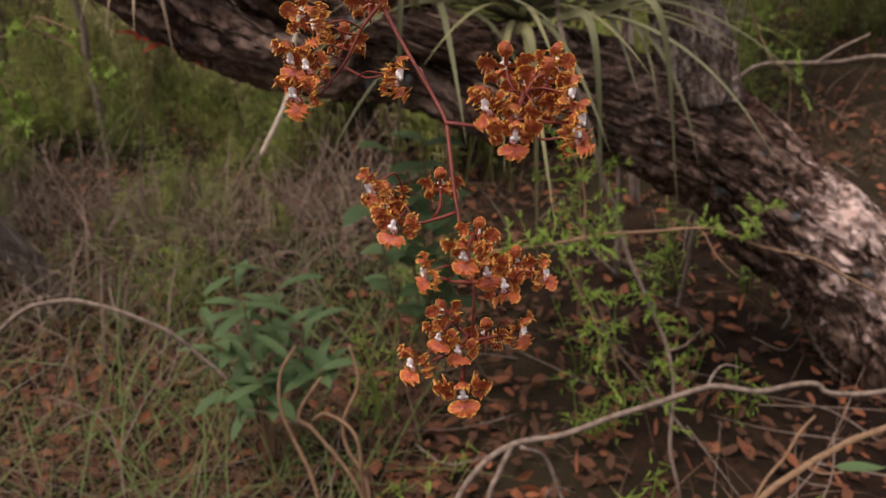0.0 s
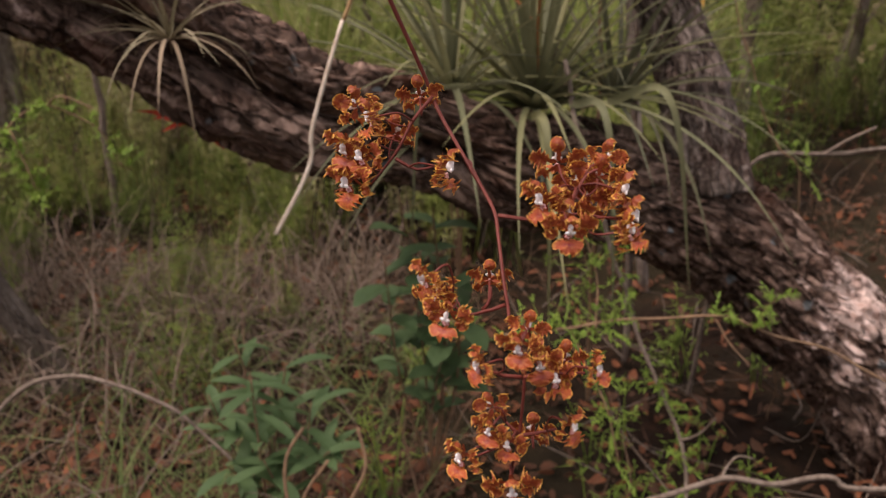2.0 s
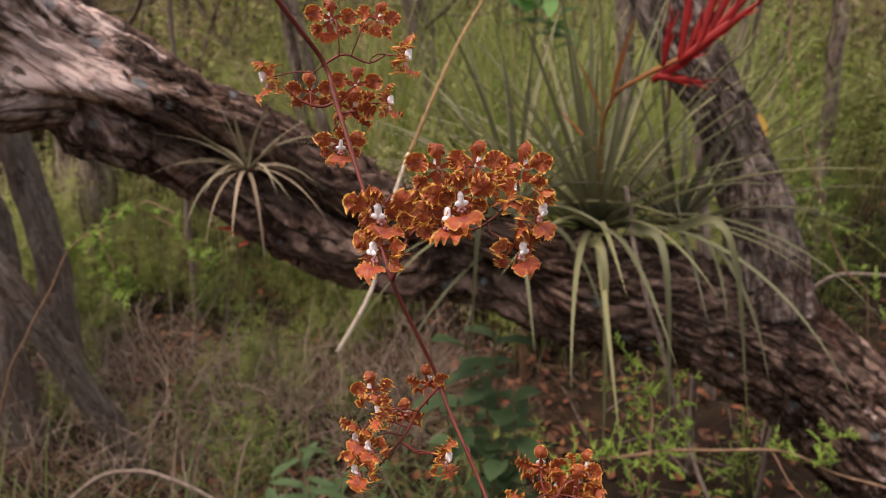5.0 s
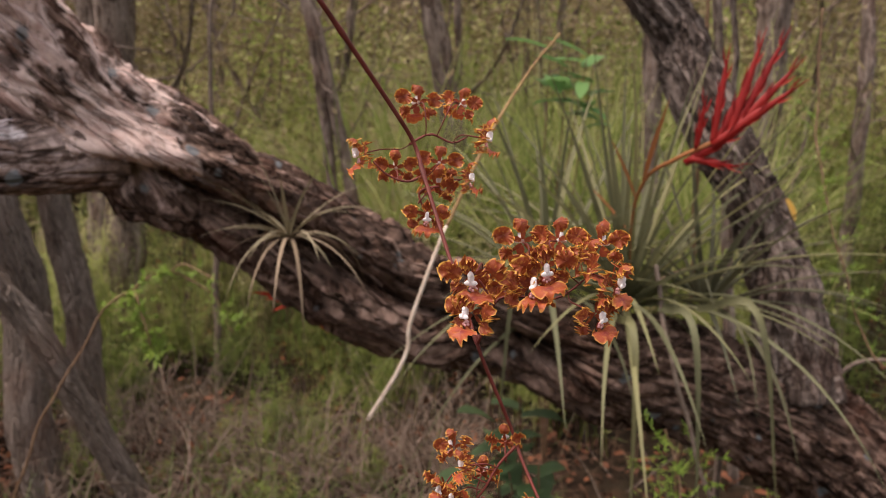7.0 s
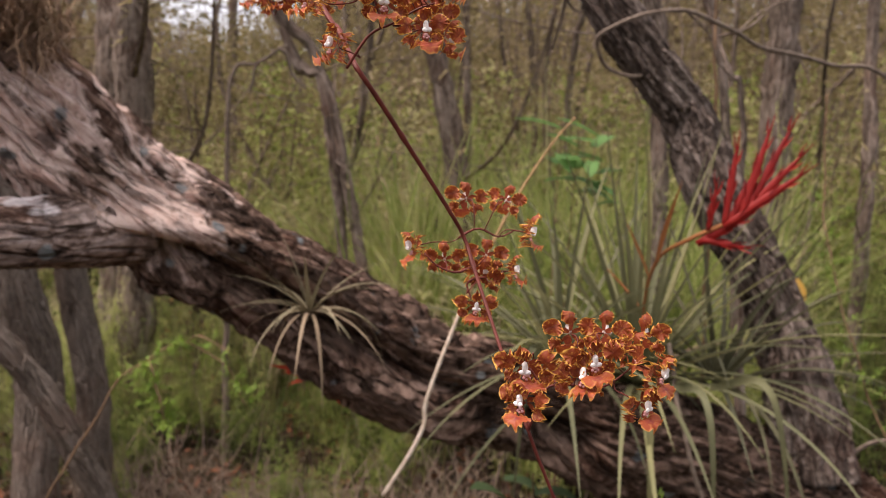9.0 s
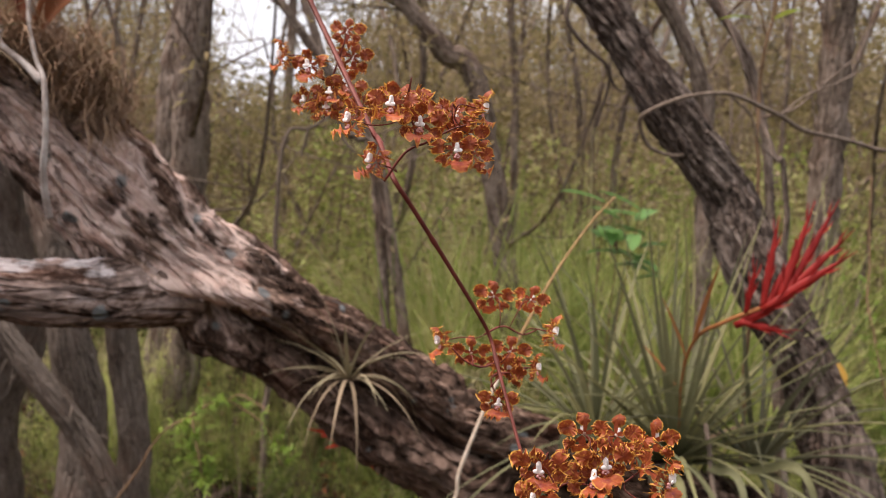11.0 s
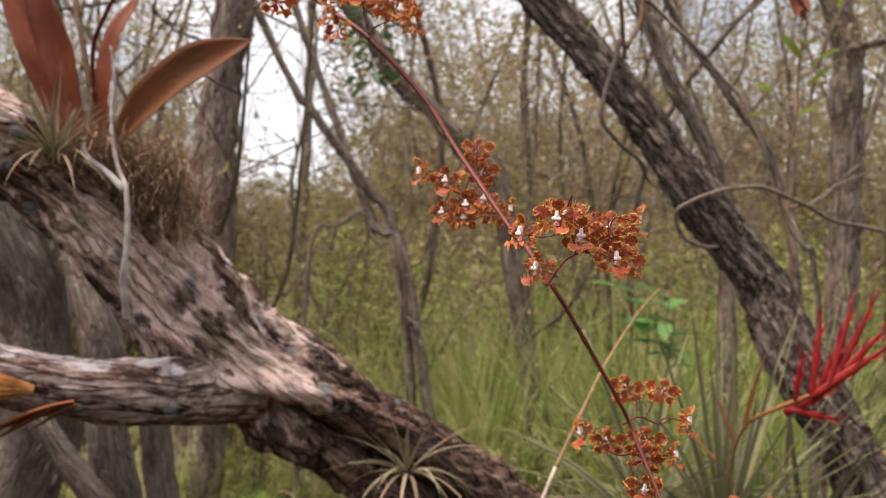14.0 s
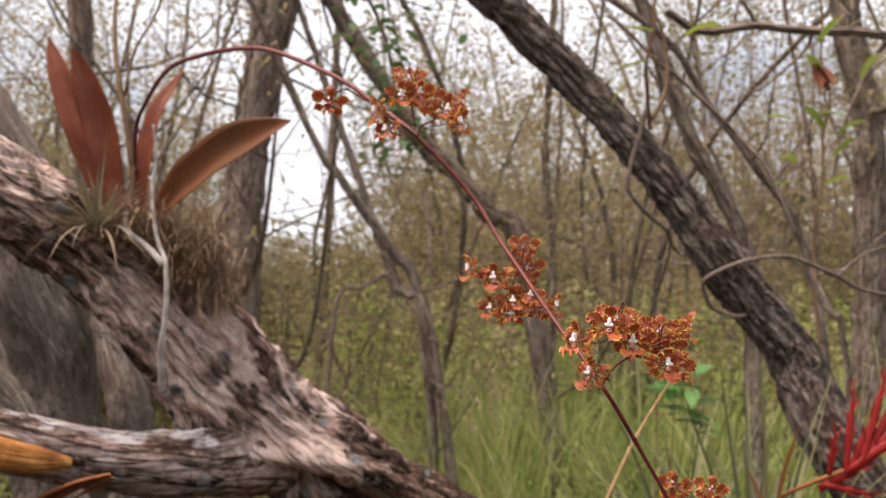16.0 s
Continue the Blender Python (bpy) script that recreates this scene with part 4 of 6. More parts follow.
    rad = np.interp(t, [0, 0.3, 0.6, 0.85, 1], [0.0038, 0.0035, 0.0022, 0.0011, 0.0006])
    node = np.maximum(0, 1 - np.abs(((t * 19) % 1) - 0.5) * 26)
    V, F, U = tube(L, rad + 0.0006 * node, 10)
    stem = part("spike_stem", mesh_from("spike_stem", V, F, SPIKE, U), plant, "long arching dark red flower stem")
    for k in range(2, 19):
        i = int((k + 0.5) / 19 * (len(L) - 1))
        V, F, U = ribbons(L[i:i + 1], unit(L[i + 1:i + 2] - L[i:i + 1]) + 0.2 * rand_dirs(r, 1), 0.006, 0.003, 0.1, 4, fold=0.8)
        part("bract", mesh_from("bract", V, F, SPIKE, U), stem)
    kinds = [flower_meshes(100 + 37 * v) for v in range(5)]
    count = 0
    for flowers, branches, size in ((CLUSTER_A, BRANCH_A, 1.0), (CLUSTER_B, BRANCH_B, 1.45), (CLUSTER_C, BRANCH_C, 0.98), (CLUSTER_D, BRANCH_D, 0.88), (CLUSTER_E, BRANCH_E, 0.8), (CLUSTER_F, BRANCH_F, 0.8),
                              (CLUSTER_G, BRANCH_G, 1.0), (CLUSTER_H, BRANCH_H, 1.32), (CLUSTER_I, BRANCH_I, 1.3), (CLUSTER_J, BRANCH_J, 1.3), (CLUSTER_K, BRANCH_K, 1.5)):
        lines = [smooth_line(b, 0.004) for b in branches]
        for b, line in zip(branches, lines):
            V, F, U = rod(b, 0.0009, 0.0005, 8, 0.004, 0.003, count)
            part("side_branch", mesh_from("side_branch", V, F, SPIKE, U), plant, "thin dark red side branch")
        every = np.vstack(lines)
        for x, y, z, yaw, pitch in flowers:
            kind = kinds[count % 5]
            count += 1
            p = np.array((x, y, z))
            place = pose(x, y, z, pitch * 0.75 + r.uniform(-8, 8), r.uniform(-9, 9), yaw + r.uniform(-6, 6)) @ Matrix.Scale(size * r.uniform(0.9, 1.1), 4)
            back = np.array(place.to_3x3() @ Vector((0, 1, 0.0)))
            near = every[np.argmin(np.linalg.norm(every - (p + 0.012 * back), axis=1))]
            line = [near, 0.5 * (near + p + 0.014 * back) + np.array((0, 0, -0.002)), p + 0.009 * back, p + 0.001 * back]
            V, F, U = rod(line, 0.00035, 0.0005, 6, 0.003)
            fl = part("flower", mesh_from("flower", V, F, SPIKE, U), plant)
            for name, me in kind:
                part(name, me, fl, {"column": "white winged column", "lip": "broad orange-brown lip", "callus": "pink warty callus"}.get(name, ""), place=place)


orchid()


# ---- plants on the trunk ----
def rosette(name, label, category, place, n, length, width, droop, mat, seed, low=0.1, lean=(0, 0, 1), dry=0, fold=0.55, group=""):
    plant = thing(name, label, category, group, place=place)
    r = np.random.RandomState(seed)
    lean = unit(np.array(lean, dtype=float))
    for i in range(n):
        a = i * 2.39996 + r.uniform(-0.3, 0.3)
        up = low + (1.0 - low) * (1 - i / n) ** 0.8 + r.uniform(-0.08, 0.08)
        d = np.array([np.cos(a), np.sin(a), 0]) * np.sqrt(max(0.02, 1 - min(0.98, up) ** 2)) + lean * up
        ln = length * r.uniform(0.7, 1.1)
        old = i >= n - dry
        V, F, U = ribbons(np.array([place]) + 0.012 * unit(d), unit(d)[None], ln, width * r.uniform(0.75, 1.15), droop * (0.3 + 1.2 * i / n) * r.uniform(0.6, 1.4) + (0.3 if old else 0), 16, fold=fold, wide=0.06, tip=0.02, curl=0.25 * rand_dirs(r, 1))
        part("leaf", mesh_from("leaf", V, F, BROM_DRY if old else mat, U), plant, "dry tan leaf" if old else "")
    return plant


brom_label = "large bromeliad with long narrow grey-green arching leaves"
rosette("bromeliad", brom_label, "bromeliad", (-0.06, 2.0, 1.1), 44, 0.56, 0.017, 1.05, BROM, 21, 0.28, (-0.15, -0.1, 1), 0, group="bromeliads on the trunk")
main_brom = rosette("bromeliad", "large bromeliad with narrow arching leaves and a red flower spike", "bromeliad", (0.13, 2.06, 1.06), 80, 0.72, 0.018, 0.95, BROM, 22, 0.3, (0.0, -0.12, 1), 1, group="bromeliads on the trunk")
rosette("bromeliad", brom_label, "bromeliad", (0.32, 2.12, 1.06), 34, 0.56, 0.017, 1.1, BROM_SHADED, 23, 0.15, (0.25, -0.1, 1), 1, group="bromeliads on the trunk")
rosette("air_plant", "small air plant with thin curling silver-green leaves", "air plant", (-0.465, 1.44, 1.328), 32, 0.205, 0.0078, 1.6, AIR, 31, 0.0, (0.0, -0.55, 0.85), 10, group="air plants")
rosette("air_plant", "small air plant with thin curling silver-green leaves", "air plant", (-0.985, 1.0, 1.925), 44, 0.15, 0.0075, 0.9, AIR, 32, 0.0, (0.1, -0.5, 0.85), 8, group="air plants")
low_air = rosette("air_plant", "small air plant under the trunk with a red bract", "air plant", (-0.6, 1.68, 1.2), 16, 0.12, 0.008, 1.6, BROM_DRY, 33, 0.0, (-0.2, 0.2, -0.6), 6, group="air plants")
for k, d in enumerate(((-0.85, 0.1, 0.35), (-0.9, 0.1, 0.05), (-0.8, 0.2, -0.22), (0.75, -0.1, -0.2), (0.8, 0.1, 0.1), (-0.5, -0.2, 0.2), (0.5, -0.3, 0.15), (0.9, -0.1, -0.45))):
    V, F, U = ribbons(np.array([(-0.585 + 0.012 * (k % 3), 1.655, 1.12 + 0.008 * (k % 2))]), np.array([d]), 0.06 + 0.008 * k, 0.011, 0.3, 8, side=np.array([(0.1, 0.5, 0.85)]), fold=0.5)
    part("bract", mesh_from("bract", V, F, LOW_BRACT, U), low_air, "red bract")


def red_spike():
    V, F, U = rod([(0.14, 2.05, 1.1), (0.14, 1.95, 1.3), (0.17, 1.85, 1.42), (0.23, 1.785, 1.475), (0.31, 1.768, 1.52)], 0.0018, 0.005, 8)
    scape = part("flower_scape", mesh_from("flower_scape", V, F, ORANGE_BRACT, U), main_brom, "orange-red flower stalk")
    for a, b, w in (((0.15, 1.85, 1.38), (0.09, 1.83, 1.52), 0.02), ((0.17, 1.83, 1.42), (0.21, 1.80, 1.6), 0.018), ((0.13, 1.9, 1.3), (0.04, 1.9, 1.4), 0.018)):
        V, F, U = ribbons(np.array([a]), np.array([b]) - np.array([a]), np.linalg.norm(np.array(b) - a), w, 0.1, 6, fold=0.5)
        part("stalk_bract", mesh_from("stalk_bract", V, F, ORANGE_BRACT, U), scape)
    for a, b, w in (((0.3, 1.768, 1.51), (0.317, 1.795, 1.705), 0.017), ((0.31, 1.768, 1.52), (0.358, 1.797, 1.64), 0.017), ((0.33, 1.77, 1.53), (0.383, 1.821, 1.74), 0.018),
                    ((0.34, 1.775, 1.54), (0.43, 1.836, 1.745), 0.018), ((0.33, 1.77, 1.53), (0.46, 1.813, 1.685), 0.018), ((0.3, 1.765, 1.51), (0.468, 1.787, 1.645), 0.02),
                    ((0.26, 1.77, 1.48), (0.365, 1.77, 1.468), 0.016), ((0.27, 1.77, 1.5), (0.282, 1.77, 1.61), 0.014), ((0.25, 1.775, 1.47), (0.36, 1.768, 1.545), 0.022)):
        a, b = np.array(a), np.array(b)
        L = a + (b - a) * np.linspace(0, 1, 12)[:, None]
        t = np.linspace(0, 1, 12)
        side = unit(np.cross(b - a, (0.2, -1, 0.1)))
        V, F, U = tube(L, 0.5 * w * np.where(t < 0.5, 0.7 + 0.6 * t, np.maximum(0.06, 1.55 * (1 - t) + 0.22 * (1 - t))), 10)
        c = np.repeat(L, 11, 0)
        off = V - c
        V = c + off - 0.55 * np.outer(off @ np.cross(unit(b - a), side), np.cross(unit(b - a), side))
        br = part("bract_spike", mesh_from("bract_spike", V, F, BRACT, U), main_brom, "flattened red bract spike")
        for k in range(5):
            t0 = 0.15 + 0.16 * k
            s = side * (1 if k % 2 else -1)
            V, F, U = ribbons((a + (b - a) * t0)[None], (unit(b - a) + 0.28 * s)[None], 0.04, 0.011, 0.0, 4, fold=0.6, side=np.cross(unit(b - a), s)[None])
            part("bract", mesh_from("bract", V, F, BRACT, U), br)


red_spike()


def twig(name, label, category, lines, mat, seed, wob=0.02, group=""):
    """A twig: a main stem and its forks, each (points, thick end, thin end)."""
    ob = thing(name, label, category, group, place=lines[0][0][0])
    for i, (pts, r0, r1) in enumerate(lines):
        V, F, U = rod(pts, r0, r1, 8, 0.012, wob, seed + i)
        part("stem" if i == 0 else "side_twig", mesh_from("stem", V, F, mat, U), ob)
    return ob


twig("dry_flower_stalk", "pale dry flower stalk hanging over the trunk from the bromeliad", "dry stalk",
     [([(-0.19, 1.58, 1.345), (-0.197, 1.571, 1.326), (-0.249, 1.541, 1.152), (-0.258, 1.535, 1.081), (-0.325, 1.498, 0.946)], 0.0036, 0.0046)], DRY_SCAPE, 2, 0.006)
V, F, U = rod([(-0.02, 1.81, 1.72), (-0.061, 1.767, 1.662), (-0.114, 1.687, 1.555), (-0.15, 1.62, 1.455), (-0.19, 1.58, 1.345)], 0.0022, 0.0042, 8, 0.012)
part("upper_stalk", mesh_from("upper_stalk", V, F, TAN_SCAPE, U), bpy.data.objects["dry_flower_stalk"], "tan upper end of the stalk")
for j, (x, y, z, x2, y2, z2) in enumerate(((0.13, 1.88, 1.1, 0.2, 1.72, 0.62), (0.22, 1.92, 1.12, 0.34, 1.72, 0.66), (0.3, 1.94, 1.12, 0.5, 1.8, 0.74), (-0.07, 1.86, 1.12, -0.1, 1.7, 0.86))):
    m = ((x + x2) / 2 + 0.02, (y + y2) / 2 - 0.12, (z + z2) / 2 + 0.24)
    L = smooth_line([(x, y, z), m, (x2, y2, z2)], 0.02)
    n = len(L)
    w = 0.018 * np.minimum(1, np.linspace(1.15, 0.08, n))
    S = unit(np.cross(np.gradient(L, axis=0), (0.1, -1, 0.3)))
    N = unit(np.cross(S, np.gradient(L, axis=0)))
    V = np.concatenate([L - S * w[:, None] * 0.5 + N * w[:, None] * 0.2, L, L + S * w[:, None] * 0.5 + N * w[:, None] * 0.2])
    U = np.concatenate([np.stack([np.full(n, c), np.linspace(0, 1, n)], 1) for c in (0, 0.5, 1)])
    e = np.arange(n - 1)
    F = np.concatenate([np.stack([e + k * n, e + 1 + k * n, e + 1 + (k + 1) * n, e + (k + 1) * n], 1) for k in (0, 1)])
    part("leaf", mesh_from("leaf", V, [F], BROM, U), main_brom, "long leaf drooping over the trunk")


# ---- twigs, sprigs and shrubs under the trunk ----
def sprigs(ob, lines, n, size, mat, seed, spread=0.05, label=""):
    """Short green sprigs with narrow leaflets along lines."""
    r = np.random.RandomState(seed)
    pieces = []
    for pts in lines:
        L = smooth_line(pts, 0.01)
        for _ in range(n):
            p = L[r.randint(len(L))]
            d = rand_dirs(r, 1, -0.3, 0.8)[0]
            ln = spread * r.uniform(0.5, 1.5)
            q = p + d * ln
            pieces.append(rod([p, 0.5 * (p + q) + r.normal(0, 0.004, 3), q], 0.0009, 0.0005, 4, 0.02))
            m = 11
            s = r.uniform(0.1, 1.0, m)
            pieces.append(ribbons(p + d * (ln * s)[:, None], unit(d + 0.9 * rand_dirs(r, m)), size * r.uniform(0.6, 1.3, m), size * 0.26, 0.4, 3))
    V, F, U = join(pieces)
    part("foliage", mesh_from("foliage", V, F, mat, U), ob, label or "fine narrow green leaflets", "stuff")


VINE = [(0.2, 1.98, 1.2), (0.256, 1.85, 1.026), (0.302, 1.83, 0.867), (0.375, 1.80, 0.716), (0.421, 1.751, 0.577), (0.5, 1.69, 0.42), (0.51, 1.6, 0.28), (0.534, 1.539, 0.176), (0.55, 1.52, 0.0)]
vine = twig("hanging_vine", "thin grey hanging vine with fine green leaflets", "vine",
            [(VINE, 0.006, 0.004), ([(0.5, 1.69, 0.42), (0.54, 1.68, 0.44), (0.57, 1.66, 0.5)], 0.003, 0.0015)], DRY_TWIG, 3, 0.03)
sprigs(vine, [VINE[2:6], VINE[4:7]], 26, 0.016, SPRIG, 4, 0.055)
TW = [(0.118, 1.542, 0.735), (0.252, 1.59, 0.737), (0.377, 1.649, 0.74), (0.542, 1.697, 0.731), (0.65, 1.712, 0.702), (0.86, 1.726, 0.618), (1.05, 1.75, 0.5)]
TD = [(0.246, 1.598, 0.732), (0.277, 1.584, 0.676), (0.322, 1.563, 0.602), (0.356, 1.52, 0.471)]
bush = twig("leafy_twig", "thin brown twig with feathery bright green leaves", "twig",
            [(TW, 0.0035, 0.003), (TD, 0.003, 0.0015), ([(0.3, 1.6, 0.735), (0.29, 1.7, 0.82), (0.25, 1.75, 0.9)], 0.0025, 0.001), ([(0.65, 1.712, 0.702), (0.64, 1.68, 0.76), (0.67, 1.67, 0.8)], 0.002, 0.001),
             ([(0.54, 1.697, 0.731), (0.58, 1.66, 0.69), (0.62, 1.63, 0.66)], 0.002, 0.001), ([(1.05, 1.75, 0.5), (1.1, 1.74, 0.2), (1.1, 1.72, 0.0)], 0.004, 0.004)], CURL_STEM, 5)
sprigs(bush, [TW[:3], [(0.25, 1.7, 0.9), (0.29, 1.68, 0.8), (0.32, 1.62, 0.72)], TD], 26, 0.015, SPRIG, 6, 0.06)
sprigs(bush, [[(0.64, 1.7, 0.72), (0.66, 1.67, 0.8)], TW[3:5]], 10, 0.015, SPRIG, 7, 0.04)
twig("dead_branch", "bare grey dead branch lying over the ground", "dead branch",
     [([(-0.02, 1.18, 0.02), (0.05, 1.23, 0.25), (0.103, 1.277, 0.366), (0.181, 1.33, 0.415), (0.273, 1.372, 0.419), (0.394, 1.43, 0.442), (0.567, 1.513, 0.452), (0.746, 1.572, 0.439), (0.801, 1.588, 0.432), (0.832, 1.586, 0.414), (0.968, 1.627, 0.403), (1.129, 1.724, 0.421), (1.4, 1.9, 0.3), (1.6, 2.0, 0.0)], 0.0065, 0.0055),
      ([(0.181, 1.33, 0.415), (0.157, 1.292, 0.374), (0.14, 1.242, 0.331), (0.1, 1.15, 0.02)], 0.006, 0.004), ([(0.2, 1.33, 0.415), (0.25, 1.36, 0.35), (0.3, 1.33, 0.2), (0.32, 1.3, 0.02)], 0.005, 0.003),
      ([(0.567, 1.513, 0.452), (0.6, 1.55, 0.49), (0.64, 1.57, 0.47)], 0.003, 0.0015)], DRY_TWIG, 7)
br2 = twig("dead_branch", "thin brown dead branch with one broad green leaf", "dead branch",
     [([(0.55, 1.27, 0.02), (0.642, 1.339, 0.25), (0.755, 1.423, 0.355), (0.826, 1.467, 0.369), (0.93, 1.519, 0.388), (1.067, 1.597, 0.421), (1.3, 1.7, 0.5)], 0.007, 0.006), ([(0.757, 1.423, 0.355), (0.8, 1.43, 0.335), (0.84, 1.44, 0.33)], 0.003, 0.002)], CURL_STEM, 9)
V, F, U = ribbons(np.array([(0.83, 1.44, 0.335)]), np.array([(0.95, 0.2, -0.02)]), 0.1, 0.03, 0.1, 8, fold=0.3)
part("leaf", mesh_from("leaf", V, F, SHRUB, U), br2, "broad green leaf")
twig("dead_branch", "short brown dead twig standing in the leaves", "dead branch", [([(0.6, 1.36, 0.0), (0.683, 1.437, 0.257), (0.753, 1.504, 0.314), (0.816, 1.573, 0.355)], 0.004, 0.003)], CURL_STEM, 10)
for i, pts in enumerate(([(-0.16, 1.25, 0.0), (-0.219, 1.284, 0.274), (-0.269, 1.325, 0.385), (-0.298, 1.346, 0.453), (-0.296, 1.372, 0.52), (-0.267, 1.405, 0.57)],
                         [(-0.1, 1.27, 0.0), (-0.116, 1.307, 0.281), (-0.162, 1.337, 0.371), (-0.167, 1.356, 0.429), (-0.138, 1.387, 0.495), (-0.159, 1.421, 0.565)],
                         [(-0.12, 1.27, 0.0), (-0.129, 1.306, 0.264), (-0.226, 1.346, 0.387), (-0.26, 1.349, 0.425), (-0.215, 1.388, 0.502)],
                         [(-0.11, 1.28, 0.0), (-0.12, 1.31, 0.28), (-0.13, 1.33, 0.4), (-0.2, 1.36, 0.44), (-0.24, 1.37, 0.41)])):
    twig("curled_dry_stem", "thin brown curling dry stem", "dry stem", [(pts, 0.006, 0.0035)], CURL_STEM, 20 + i, 0.012, "curled dry stems")
twig("arching_twig", "pale grey twig arching over the leaf litter", "twig", [([(-1.3, 1.62, 0.0), (-1.228, 1.629, 0.27), (-1.161, 1.658, 0.357), (-1.075, 1.678, 0.428), (-0.949, 1.666, 0.469), (-0.812, 1.632, 0.468), (-0.652, 1.589, 0.443), (-0.5, 1.55, 0.35)], 0.008, 0.004)], DRY_TWIG, 30)


def broad_leaf(p, d, length, width, mat, parent, seed, label=""):
    r = np.random.RandomState(seed)
    V, F, U = ribbons(np.array([p]), np.array([d]), length, width, r.uniform(0.3, 0.9), 8, fold=0.3, wide=0.6, tip=0.05)
    part("leaf", mesh_from("leaf", V, F, mat, U), parent, label)


def shrub(name, label, base, tips, n, leaf, mat, seed, width=0.4, low=0.45, rise=(0.0, 0.8)):
    ob = thing(name, label, "shrub", place=base)
    r = np.random.RandomState(seed)
    b = np.array(base)
    for tip in tips:
        t = np.array(tip)
        pts = [b, b + (t - b) * 0.5 + r.normal(0, 0.03, 3), t]
        V, F, U = rod(pts, 0.004, 0.002, 6, 0.03)
        part("stem", mesh_from("stem", V, F, CURL_STEM, U), ob)
        L = smooth_line(pts, 0.01)
        for k in range(n):
            p = L[int(len(L) * (low + (0.99 - low) * k / n))]
            a = k * 2.4 + r.uniform(-0.4, 0.4)
            broad_leaf(p, (np.cos(a), np.sin(a), r.uniform(*rise)), leaf * r.uniform(0.7, 1.2), leaf * width * r.uniform(0.8, 1.2), mat, ob, seed * 50 + k)
    return ob


shrub("green_shrub", "low shrub with broad grey-green leaves", (-0.45, 1.62, 0.0), [(-0.51, 1.66, 0.43), (-0.42, 1.72, 0.52), (-0.57, 1.77, 0.55), (-0.34, 1.65, 0.46), (-0.42, 1.53, 0.38), (-0.28, 1.58, 0.38), (-0.6, 1.66, 0.45), (-0.46, 1.6, 0.56), (-0.53, 1.55, 0.34)], 9, 0.12, SHRUB, 41, 0.25, 0.62, (-0.2, 1.0))
shrub("green_shrub", "leafy shrub with round green leaves behind the trunk", (-0.12, 1.98, 0.0), [(-0.19, 1.98, 0.86), (-0.14, 1.94, 0.76), (-0.22, 1.92, 0.72), (-0.1, 1.94, 0.85), (-0.04, 1.91, 0.7), (-0.05, 1.9, 0.55)], 9, 0.095, SHRUB, 42, 0.6)
shrub("green_shrub", "small bright green seedling", (0.02, 1.25, 0.0), [(0.02, 1.27, 0.36), (-0.03, 1.25, 0.3)], 7, 0.06, SPRIG, 43, 0.22)


shrub("green_sapling", "young sapling with broad bright green leaves among the weeds", (-0.22, 3.1, 0.0), [(-0.2, 3.08, 1.66), (-0.13, 3.1, 1.7), (-0.27, 3.12, 1.72), (-0.12, 3.14, 1.6)], 5, 0.15, FRESH_LEAF, 44, 0.42, 0.86, (-0.1, 0.6))
ARCH = [(-1.75, 1.9, 0.0), (-1.55, 1.93, 0.55), (-1.36, 2.0, 0.89), (-1.264, 2.039, 0.976), (-1.164, 2.079, 1.031), (-1.054, 2.103, 0.974), (-0.98, 2.1, 0.86)]
arch = twig("arching_weed", "yellow-green weed stem arching over with fine leaflets", "weed", [(ARCH, 0.005, 0.002), ([(-1.264, 2.039, 0.976), (-1.2, 2.0, 0.9), (-1.17, 1.98, 0.8)], 0.003, 0.0015), ([(-1.164, 2.079, 1.031), (-1.1, 2.05, 1.06), (-1.0, 2.03, 1.03)], 0.003, 0.0015)], CURL_STEM, 90)
sprigs(arch, [ARCH[2:], [(-1.25, 2.03, 0.95), (-1.17, 1.98, 0.8)]], 34, 0.022, SPRIG, 91, 0.05)


# ---- ground cover ----
def field(r, n, x0, x1, y0, y1, near=1.0):
    """Places on the ground, closer together towards y0."""
    y = y0 + (y1 - y0) * r.uniform(0, 1, n) ** near
    spread = 1 + (y - y0) * 0.25
    x = -0.22 * (y - y0) + r.uniform(x0, x1, n) * spread
    return np.stack([x, y, ground_z(x, y)], 1)


